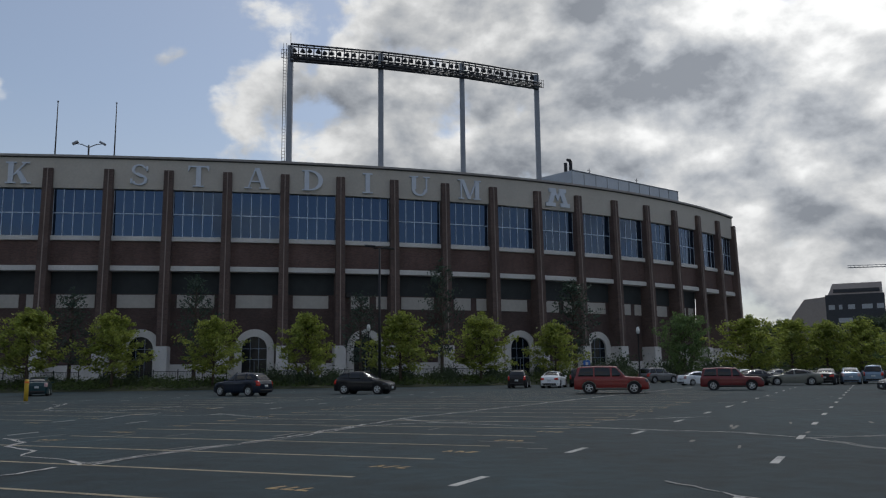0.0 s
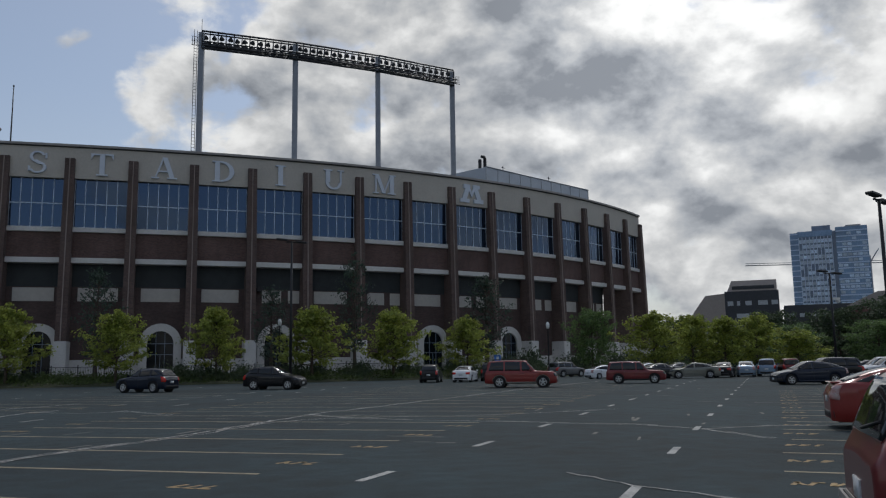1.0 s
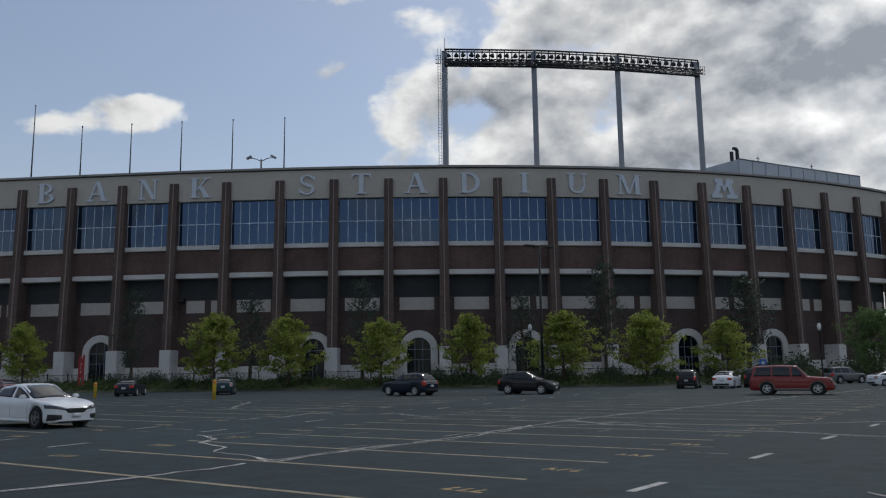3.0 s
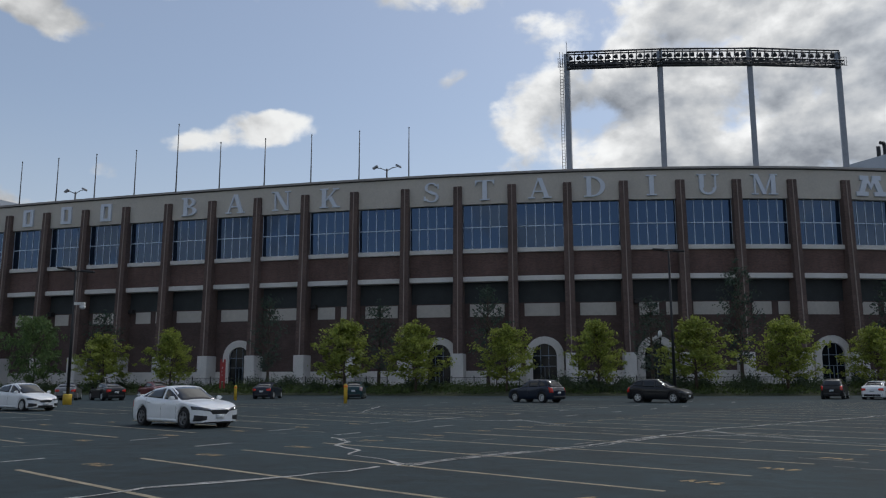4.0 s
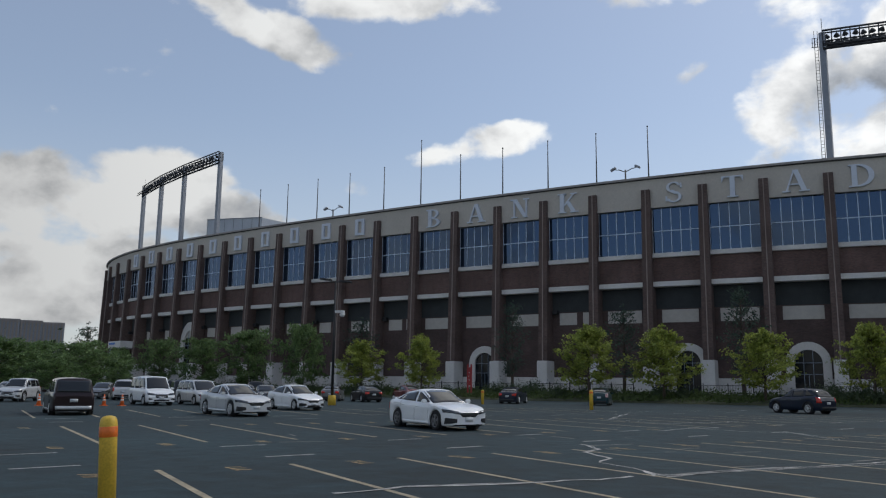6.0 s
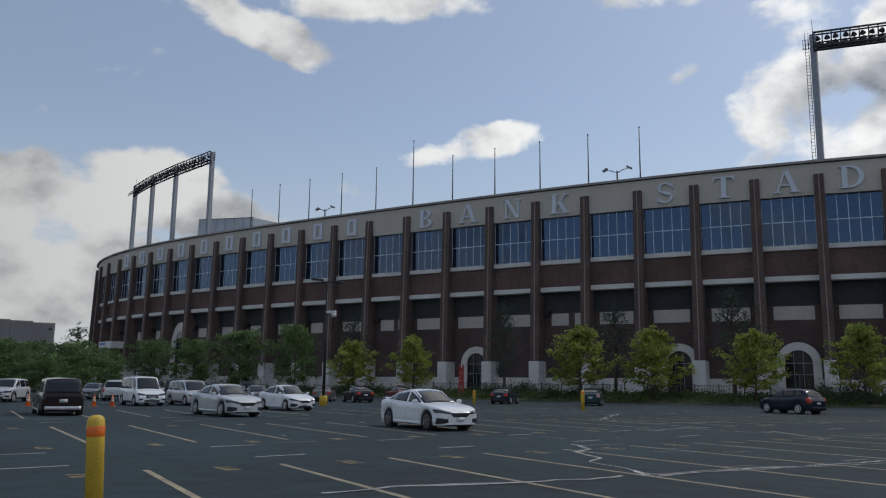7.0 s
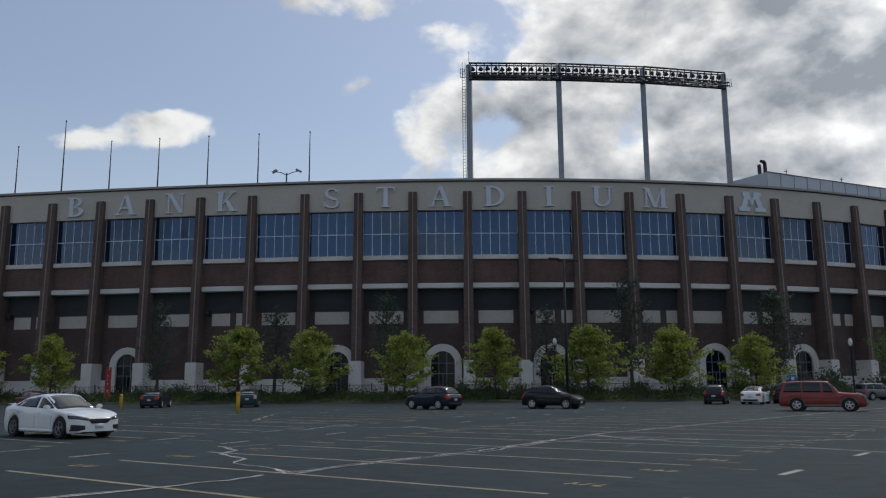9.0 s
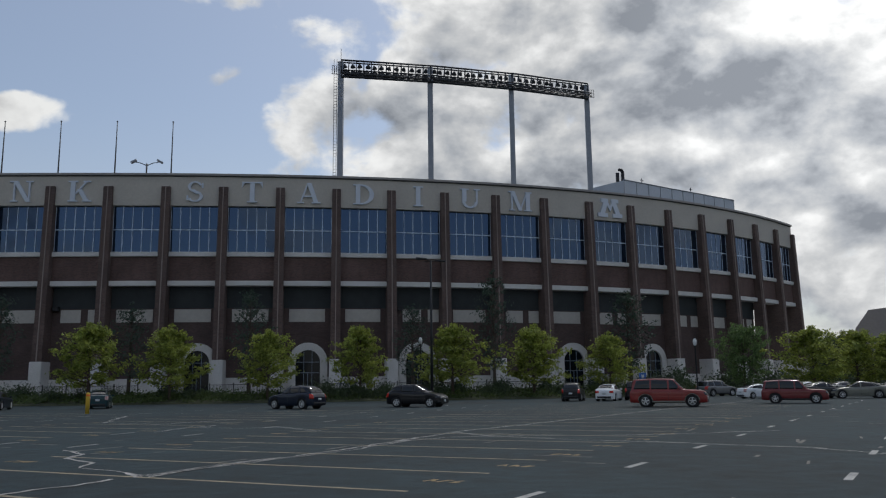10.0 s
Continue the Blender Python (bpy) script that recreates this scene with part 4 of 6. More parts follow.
def vent_stack(at, h, bend):
    p = thing("vent_stack", "dark curved exhaust stack on the roof plant room", "vent", at, "roof vents")
    b = bmesh.new()
    tube(b, (0, 0, 0), (0, 0, h), 0.3, 0.3, 12)
    if bend:
        tube(b, (0, 0, h - 0.05), (-0.3, 0, h + 0.35), 0.3, 0.28, 12)
        tube(b, (-0.3, 0, h + 0.3), (-0.9, 0, h + 0.25), 0.28, 0.26, 12)
    part("pipe", b, BLACK, p)


base = house.matrix_world
vent_stack(base @ pose(2.2, 3.0, 34.6 - DECK), 2.6, False)
vent_stack(base @ pose(3.6, 3.0, 34.7 - DECK), 2.9, True)
for x, h in ((7.5, 2.2), (8.6, 1.4), (10.2, 1.2), (22.0, 2.4)):
    b = bmesh.new()
    tube(b, (0, 0, 0), (0, 0, h), 0.07)
    a = thing("antenna", "thin metal antenna on the roof plant room", "antenna", base @ pose(x, 2.0, 34.5 - DECK + x * 0.02), "roof antennas")
    part("mast", b, STEEL_DARK, a)
    b = bmesh.new()
    for z in (h * 0.6, h * 0.85):
        tube(b, (-0.5, 0, z), (0.5, 0, z), 0.05)
    part("crossbar", b, STEEL_DARK, a)
ring("upper_stand", 9.0, 22.0, DECK - 0.42, DECK - 0.02, SOFFIT)

# ---- trees ----
def tree_meshes(seed, height, width, low, leaves, leaf, fork, shape, lift=0.10, loose=1.0):
    """A tapered trunk with limbs, and a crown of many small leaf clusters gathered at the ends of twigs."""
    r = random.Random(seed)
    wood, crown = bmesh.new(), []
    tube(wood, (0, 0, -0.3), (0.04, 0.02, height * 0.45), 0.02 * height, 0.012 * height, 8)
    tube(wood, (0.04, 0.02, height * 0.45), (0.0, 0.06, height * 0.93), 0.012 * height, 0.003 * height, 6)
    tips = []
    for k in range(fork):
        z0 = low + (height * 0.9 - low) * (k + r.random() * 0.6) / fork
        a = k * 2.4 + r.uniform(-0.4, 0.4)
        f = (z0 - low) / (height - low)
        reach = width / 2 * shape(f) * r.uniform(0.62, 1.22)
        rise = lift + 0.55 * f
        end = Vector((math.cos(a) * reach, math.sin(a) * reach, z0 + reach * rise))
        start = Vector((0.03, 0.03, z0))
        tube(wood, start, end, 0.006 * height, 0.0015 * height, 5, False)
        for t in range(6):
            k2 = 0.34 + 0.70 * (t + r.random()) / 6
            c = start.lerp(end, k2) + Vector((r.gauss(0, 0.10), r.gauss(0, 0.10), r.gauss(0, 0.05))) * width * 0.5
            tips.append((c, (0.045 + 0.055 * r.random()) * loose))
    for k in range(4):
        tips.append((Vector((r.gauss(0, 0.06), r.gauss(0, 0.06), height * r.uniform(0.86, 1.02))), 0.05))
    verts, faces = [], []
    per = max(6, leaves // len(tips))
    for c, spread in tips:
        spread *= width * 0.5
        for j in range(per):
            p = c + Vector((r.gauss(0, 1), r.gauss(0, 1), r.gauss(0, 0.6))) * spread
            n = Vector((r.gauss(0, 1), r.gauss(0, 1), r.gauss(0.5, 1))).normalized()
            u = n.orthogonal().normalized()
            w = n.cross(u)
            s = leaf * r.uniform(0.6, 1.25)
            i = len(verts)
            verts += [p - u * s, p - w * s * 0.45 + n * 0.03, p + u * s, p + w * s * 0.5 - n * 0.03]
            faces.append((i, i + 1, i + 2, i + 3))
    me = bpy.data.meshes.new("crown")
    me.from_pydata([tuple(v) for v in verts], [], faces)
    return mesh_of("trunk", wood, BARK), me




def outline(*pts):
    return lambda f: np.interp(f, [p[0] for p in pts], [p[1] for p in pts])


maple = outline((0, 0.70), (0.12, 1.04), (0.28, 0.96), (0.5, 0.66), (0.75, 0.32), (1, 0.03))
broad = outline((0, 0.7), (0.2, 1.0), (0.5, 0.92), (0.8, 0.55), (1, 0.2))
column = outline((0, 0.5), (0.25, 0.9), (0.5, 0.8), (0.75, 0.5), (1, 0.15))
KINDS = {
    "maple": [tree_meshes(20 + k, 7.2, 6.4, 1.1, 7600, 0.15, 34, maple, 0.28) for k in range(5)],
    "green": [tree_meshes(40 + k, 8.0, 8.2, 0.9, 9500, 0.17, 38, broad, 0.25) for k in range(4)],
    "large": [tree_meshes(80 + k, 12.0, 12.0, 1.5, 9500, 0.28, 40, broad, 0.25, 1.2) for k in range(2)],
    "dark": [tree_meshes(60 + k, 12.0, 5.2, 1.8, 2300, 0.15, 40, column, 0.4, 1.35) for k in range(3)],
}
for pair in KINDS["maple"]:
    pair[1].materials.append(LEAF_LIGHT)
for pair in KINDS["green"]:
    pair[1].materials.append(LEAF_MID)
for pair in KINDS["dark"]:
    pair[1].materials.append(LEAF_GREY)
for pair in KINDS["large"]:
    pair[1].materials.append(LEAF_DARK)
SIZE = {"maple": (7.2, 6.4), "green": (8.0, 8.2), "dark": (12.0, 5.2), "large": (12.0, 12.0)}
TREE_LABEL = {"maple": "young maple with yellow-green leaves on a planted bank", "green": "bushy green tree at the parking lot's edge", "dark": "slender sparse grey-green tree near the stadium wall", "large": "large dark green tree beyond the parking lot"}
trees_made = 0


def tree(kind, at, height, width):
    global trees_made
    trees_made += 1
    r = random.Random(trees_made * 7)
    trunk, crown = KINDS[kind][trees_made % len(KINDS[kind])]
    H, W = SIZE[kind]
    t = thing("tree", TREE_LABEL[kind], "tree", None, kind + " trees")
    t.matrix_world = Matrix.Translation(at) @ Matrix.Rotation(r.uniform(0, 6.28), 4, "Z") @ Matrix.Diagonal((width / W, width / W, height / H, 1))
    part("trunk", trunk, None, t)
    part("crown", crown, None, t)
    return t


for s, top, w in ((-3.22, 8.0, 6.3), (-2.18, 7.7, 6.1), (-0.93, 7.3, 6.0), (0.27, 7.8, 5.5), (1.5, 7.8, 7.0), (2.63, 7.8, 6.6), (3.76, 7.0, 5.7)):
    tree("maple", on_line(s, -19, 0.35), top - 0.25, w * 1.2)
for s, top, w in ((-6.03, 7.5, 4.6), (-7.24, 7.1, 5.4)):
    tree("maple", on_line(s, -19, 0.35), top - 0.25, w * 1.2)
for s, top, w in ((6.06, 7.9, 7.1), (-8.58, 9.1, 7.6), (-9.99, 8.5, 8.7), (-11.29, 7.6, 8.0), (-12.63, 7.7, 7.6), (-14.04, 6.7, 5.7)):
    tree("green", on_line(s, -19, 0.35), top - 0.35, w * 0.9)
for s, top, w in ((-5.05, 12.4, 4.4), (-3.1, 11.2, 5.3), (-1.32, 13.3, 5.3), (1.17, 11.2, 4.8), (2.48, 15.3, 5.0), (4.9, 13.8, 7.6), (-8.33, 11.0, 5.5)):
    tree("dark", on_line(s, -9, GROUND_Z), top - GROUND_Z, w)
for x, y, top, w in ((37.0, 98.3, 7.8, 9.5), (43.1, 101.2, 7.6, 8.0), (47.6, 101.4, 7.2, 8), (52.4, 102.4, 7.6, 8), (58.2, 102.6, 5.6, 8), (-96.2, 54.5, 6.0, 8), (-88.8, 47.3, 4.2, 6)):
    tree("green" if x < 0 else "maple", Vector((x, y, 0)), top, w)
for x, y, top, w in ((70.4, 132.5, 9.2, 10), (80.6, 129.0, 9.4, 11), (88.0, 124.9, 11.0, 12), (87.0, 112, 11.0, 11), (97, 120, 12, 14), (66, 118, 6.6, 10), (76, 112, 6.8, 10), (-134, 68, 7.6, 13), (-122, 69.6, 10.5, 5), (-128, 58, 7.6, 13), (-140, 54, 8.2, 14), (-112, 66, 5.6, 9), (60, 146, 9, 9)):
    tree("green" if top < 9 else "large" if w > 6 else "dark", Vector((x, y, 0)), top, w)


def leaf_cloud(name, r, clumps, density, size, material):
    verts, faces = [], []
    for c, h, w in clumps:
        for j in range(int(density * (0.5 + h) * w)):
            p = c + Vector((r.gauss(0, w * 0.6), r.gauss(0, w * 0.5), abs(r.gauss(0, 0.5)) * h))
            n = Vector((r.gauss(0, 1), r.gauss(0, 1), r.gauss(0, 0.7))).normalized()
            u = n.orthogonal().normalized()
            q = n.cross(u)
            z = size * r.uniform(0.6, 1.4)
            i = len(verts)
            verts += [tuple(p - u * z), tuple(p - q * z * 0.5), tuple(p + u * z), tuple(p + q * z * 0.5)]
            faces.append((i, i + 1, i + 2, i + 3))
    me = bpy.data.meshes.new(name)
    me.from_pydata(verts, [], faces)
    me.materials.append(material)
    return me


bank_z = lambda back: 0.13 + 0.085 * (back + 21.8) if back < -17 else 0.55 + 0.062 * (back + 17)
r8 = random.Random(8)
tufts = []
for k in range(1500):
    s, back = r8.uniform(-16.8, 9.9), r8.uniform(-21.9, -12.5)
    tufts.append((on_line(s, back, bank_z(back)), r8.uniform(0.25, 0.75), r8.uniform(0.5, 1.3)))
tagged(new("undergrowth", leaf_cloud("undergrowth", r8, tufts, 48, 0.12, GRASS)), "uncut grass and weeds on the bank", "undergrowth", kind="stuff")
SHRUBS = []
for k in range(3):
    r9 = random.Random(90 + k)
    SHRUBS.append(leaf_cloud("foliage", r9, [(Vector((r9.gauss(0, 0.7), r9.gauss(0, 0.5), 0)), r9.uniform(0.9, 1.7), r9.uniform(0.6, 1.0)) for j in range(9)], 110, 0.11, LEAF_DARK))
spots = [r8.uniform(-15, 9.5) for k in range(34)] + [-5.6, -4.3, -2.3, -2.0, -0.2, 0.3, 0.6, 1.6, 2.0, 2.3, 3.0, 4.3, 4.6, 5.0, 5.3, 5.7, 6.2, 6.6, 7.0, -7.2, -3.4]
for k, s in enumerate(spots):
    back = r8.uniform(-20.3, -15.5)
    sh = thing("shrub", "low dark green shrub on the planted bank", "shrub", Matrix.Translation(on_line(s, back, bank_z(back))) @ Matrix.Rotation(r8.uniform(0, 6), 4, "Z") @ Matrix.Scale(r8.uniform(0.55, 0.95), 4), "bank shrubs")
    part("foliage", SHRUBS[k % 3], None, sh)
for s, back, size in ((3.1, -13, 1.5), (3.9, -12.5, 1.7), (5.0, -13.5, 1.7), (5.5, -12.5, 1.9), (6.2, -14, 1.8), (6.7, -12.5, 1.6), (7.4, -14, 1.9), (8.1, -13, 1.7), (8.8, -14, 1.8), (9.5, -13.5, 1.8), (0.2, -13.5, 1.3), (1.7, -13, 1.4), (2.4, -13.5, 1.5), (-2.4, -13, 1.2), (-4.4, -13.4, 1.3), (-10.3, -18, 1.6), (-12, -18, 1.6), (-13.3, -18, 1.6)):
    sh = thing("shrub", "tall dark green shrub near the stadium wall", "shrub", Matrix.Translation(on_line(s, back, bank_z(back))) @ Matrix.Rotation(s * 2.1, 4, "Z") @ Matrix.Scale(size * (0.8 if s > 4 else 0.62), 4), "bank shrubs")
    part("foliage", SHRUBS[int(size * 10) % 3], None, sh)

# a low black railing between the bank and the pavement
railing = thing("railing", "low black metal railing along the pavement", "fence", None)
M_RAILPOST = mesh_of("post", boxes((-0.045, 0.045, -0.045, 0.045, -0.1, 1.12), (-0.06, 0.06, -0.06, 0.06, 1.12, 1.16)), BLACK)
for k in range(30):
    s = -6.6 + k * 0.34
    p, q = on_line(s, -11.6, GROUND_Z), on_line(s + 0.34, -11.6, GROUND_Z)
    m = Matrix.Translation(p) @ Matrix.Rotation(math.atan2(q.y - p.y, q.x - p.x), 4, "Z")
    placed(part("post", M_RAILPOST, None, railing), m)
    if k % 6 == 5:
        continue
    w = (q - p).length
    b = boxes((0.05, w - 0.05, -0.02, 0.02, 0.93, 0.98), (0.05, w - 0.05, -0.02, 0.02, 0.1, 0.14), *((x * 0.16 + 0.1, x * 0.16 + 0.125, -0.012, 0.012, 0.14, 0.93) for x in range(int((w - 0.15) / 0.16))))
    placed(part("rail", b, BLACK, railing), m)

# ---- lamps, signs, bollards ----
def lot_lamp(at, height, label, turn=0.0, camera_box=False):
    p = thing("parking_lamp", label, "street lamp", Matrix.Translation(at) @ Matrix.Rotation(turn, 4, "Z"), "parking lot lamps")
    b = bmesh.new()
    tube(b, (0, 0, 0.6), (0, 0, height), 0.12, 0.08, 8)
    part("pole", b, BLACK, p)
    b = bmesh.new()
    lathe(b, ((0.29, -0.05), (0.29, 0.66), (0.26, 0.72)), 16)
    part("pole_base", b, YELLOW if camera_box else STONE, p, "yellow painted concrete base" if camera_box else "concrete base")
    for way in (-1, 1):
        b = boxes((-0.45, 0.45, -0.2, 0.2, -0.07, 0.07))
        bevelled(b, 0.03, 1)
        placed(part("lamp_head", b, BLACK, p, "flat black lamp head"), pose(way * 0.75, way * 0.15, height + 0.05 - 0.08 * way, 0, 6, 0))
    b = bmesh.new()
    tube(b, (-0.5, 0, height - 0.05), (0.5, 0, height - 0.05), 0.05, 0.05, 6)
    part("arm", b, BLACK, p)
    if camera_box:
        b = boxes((0.05, 0.75, -0.12, 0.12, 0, 0.18))
        lathe(b, ((0.1, -0.3), (0.2, -0.2), (0.2, -0.05), (0.06, 0.0)), 10, (0.6, 0))
        placed(part("camera_arm", b, WHITE, p, "white dome camera on an arm"), pose(0, 0, height - 2.4))


lot_lamp((-5.1, 66.0, 0), 11.65, "tall black parking lot lamp with two flat heads")
lot_lamp((-43.5, 44.3, 0), 9.2, "tall black parking lot lamp on a yellow base", 0.4, True)
lot_lamp((42.1, 68.0, 0), 9.2, "tall black parking lot lamp among parked cars", 0.0, True)
lot_lamp((25.8, 36.9, 0), 9.4, "tall black parking lot lamp with two flat heads", 0.5)


def acorn_lamp(at, height):
    p = thing("lamp_post", "black lamp post with a white acorn globe beside the stadium", "street lamp", Matrix.Translation(at), "acorn lamps")
    b = bmesh.new()
    lathe(b, ((0.2, 0), (0.2, 0.3), (0.12, 0.6), (0.08, 1.0), (0.07, height - 0.85), (0.14, height - 0.75)), 10)
    part("post", b, BLACK, p)
    b = bmesh.new()
    lathe(b, ((0.14, height - 0.75), (0.2, height - 0.5), (0.21, height - 0.3), (0.13, height - 0.08), (0.04, height)), 12)
    part("globe", b, WHITE, p, "white acorn globe")
    b = bmesh.new()
    lathe(b, ((0.1, height - 0.02), (0.05, height + 0.1), (0.02, height + 0.22)), 8)
    part("finial", b, BLACK, p)


acorn_lamp((-7.9, 87.0, 0.62), 6.0)
acorn_lamp((20.6, 86.0, 0), 6.0)


def bollard(at, height, r, band, lean=0.0):
    p = thing("bollard", "yellow plastic-sleeved bollard with an orange band on asphalt", "bollard", Matrix.Translation(at) @ Matrix.Rotation(radians(lean), 4, Vector((-0.59, 0.8, 0))), "yellow bollards")
    b = bmesh.new()
    lathe(b, ((r, 0), (r, height - r * 0.9), (r * 0.93, height - r * 0.45), (r * 0.72, height - r * 0.15), (r * 0.3, height)), 24)
    part("sleeve", b, YELLOW, p)
    if band:
        b = bmesh.new()
        lathe(b, ((r + 0.001, height - 0.235), (r + 0.004, height - 0.23), (r + 0.004, height - 0.125), (r + 0.001, height - 0.12)), 24)
        part("band", b, ORANGE, p, "orange reflective band")


bollard((-8.97, 5.63, 0), 1.22, 0.095, True, -3.0)
bollard((-26.3, 52.0, 0), 1.35, 0.13, True)
bollard((-39.5, 58.2, 0), 1.2, 0.12, True)


def cone(at):
    p = thing("traffic_cone", "orange traffic cone with white bands on asphalt", "traffic cone", Matrix.Translation(at), "traffic cones")
    b = bmesh.new()
    lathe(b, ((0.15, 0.03), (0.03, 0.72)), 14)
    part("cone_body", b, ORANGE_CONE, p)
    part("cone_base", bevelled(boxes((-0.2, 0.2, -0.2, 0.2, 0, 0.035)), 0.01, 1), ORANGE_CONE, p)
    for z0, z1 in ((0.32, 0.42), (0.5, 0.57)):
        b = bmesh.new()
        k = lambda z: 0.15 + (0.03 - 0.15) * (z - 0.03) / 0.69 + 0.003
        lathe(b, ((k(z0), z0), (k(z1), z1)), 14)
        part("collar", b, WHITE, p, "white reflective band")


for x, y in ((-49.7, 29.9), (-49.1, 30.8), (-51.7, 26.7)):
    cone((x, y, 0))


def pylon(at, h, w, material, label):
    p = thing("sign_pylon", label, "sign", Matrix.Translation(at) @ Matrix.Rotation(0.2, 4, "Z"))
    for x in (-w / 2, w / 2):
        part("upright", boxes((x - 0.08, x + 0.08, -0.06, 0.06, 0, h)), REDSIGN, p)
    part("sign_panel", bevelled(boxes((-w / 2 + 0.09, w / 2 - 0.09, -0.05, 0.05, h * 0.25, h * 0.9)), 0.01, 1), material, p)
    b = boxes(*[(-w / 2 + 0.16, w / 2 - 0.2 - 0.1 * (k % 2), -0.065, -0.052, h * (0.42 + 0.13 * k), h * (0.47 + 0.13 * k)) for k in range(3)])
    part("lettering_bar", b, WHITE, p)


pylon((-53.0, 75.6, 0.75), 3.1, 0.42, REDSIGN, "red sign pylon with white bars on the bank")
blue = thing("parking_sign", "small blue sign on a thin post", "sign", Matrix.Translation((10.6, 60.5, 0)))
part("post", boxes((-0.03, 0.03, -0.03, 0.03, 0, 2.0)), STEEL, blue)
part("sign_panel", boxes((-0.25, 0.25, -0.05, -0.035, 1.75, 2.25)), BLUESIGN, blue)
part("symbol_bar", boxes((-0.08, 0.1, -0.06, -0.052, 1.85, 2.12)), WHITE, blue)

# cracks in the asphalt
crack("sealed_crack", ((-11.3, 21.2), (-10.0, 19.9), (-9.9, 18.9), (-8.6, 17.7), (-8.5, 16.6), (-7.4, 15.9), (-6.4, 14.8), (-5.4, 17.5), (-4.1, 20.2), (-2.8, 23.9), (-1.5, 28.0), (0.3, 31.4), (6.3, 42.5), (11.2, 51.7), (21.0, 69.0)), 0.11, 1)
crack("sealed_crack", ((-9.0, 9.3), (-8.8, 10.6), (-7.7, 12.6), (-6.8, 14.6)), 0.13, 2)
crack("sealed_crack", ((-1.5, 28.0), (-0.1, 25.4), (3.4, 23.3), (6.1, 21.5), (7.3, 20.7), (8.3, 18.6), (8.6, 16.2)), 0.09, 3)
crack("sealed_crack", ((8.2, 18.8), (10.2, 19.2), (14, 18.4)), 0.07, 4)
crack("sealed_crack", ((3.2, 12.0), (3.7, 10.9), (4.6, 9.0), (4.9, 7.4)), 0.05, 5)
crack("sealed_crack", ((-12.4, 29.7), (-12.3, 33.1), (-10.1, 31.8), (-8.5, 32.3), (-6.4, 29.3)), 0.08, 6)
crack("sealed_crack", ((-2.7, 23.8), (-1.5, 25.4), (2.0, 25.9), (4.8, 25.7), (9.0, 27.5)), 0.07, 7)
crack("sealed_crack", ((-21.3, 46.5), (-18.4, 37.8), (-14.6, 35.8), (-12.8, 40.5)), 0.10, 8)
crack("sealed_crack", ((-6.3, 14.9), (-5.3, 17.3), (-3.9, 20.4), (-2.5, 24.2)), 0.06, 9)

# ---- vehicles ----
def paint(name, color, metal=0.2):
    m = mat(name, color, 0.32, metal, vary=0.04, scale=1.5, coat=0.5)
    m.node_tree.nodes["Principled BSDF"].inputs["Coat Roughness"].default_value = 0.06
    if max(color) < 0.06:
        m.node_tree.nodes["Principled BSDF"].inputs["Specular IOR Level"].default_value = 0.2
        m.node_tree.nodes["Principled BSDF"].inputs["Coat Weight"].default_value = 0.6
    return m


PAINT = {
    "white": paint("white car paint", (0.84, 0.85, 0.86), 0.0), "silver": paint("silver car paint", (0.62, 0.63, 0.64), 0.25), "grey": paint("grey car paint", (0.16, 0.165, 0.17), 0.4),
    "black": paint("black car paint", (0.012, 0.012, 0.014), 0.1), "navy": paint("dark navy car paint", (0.012, 0.018, 0.035), 0.2), "red": paint("bright red car paint", (0.24, 0.022, 0.018), 0.1),
    "dark red": paint("dark red car paint", (0.17, 0.02, 0.022), 0.2), "blue": paint("pale blue car paint", (0.22, 0.30, 0.40), 0.4), "olive": paint("grey-beige car paint", (0.20, 0.20, 0.17), 0.4),
    "teal": paint("dark teal car paint", (0.012, 0.045, 0.055), 0.2), "maroon": paint("deep maroon car paint", (0.018, 0.008, 0.009), 0.2),
}
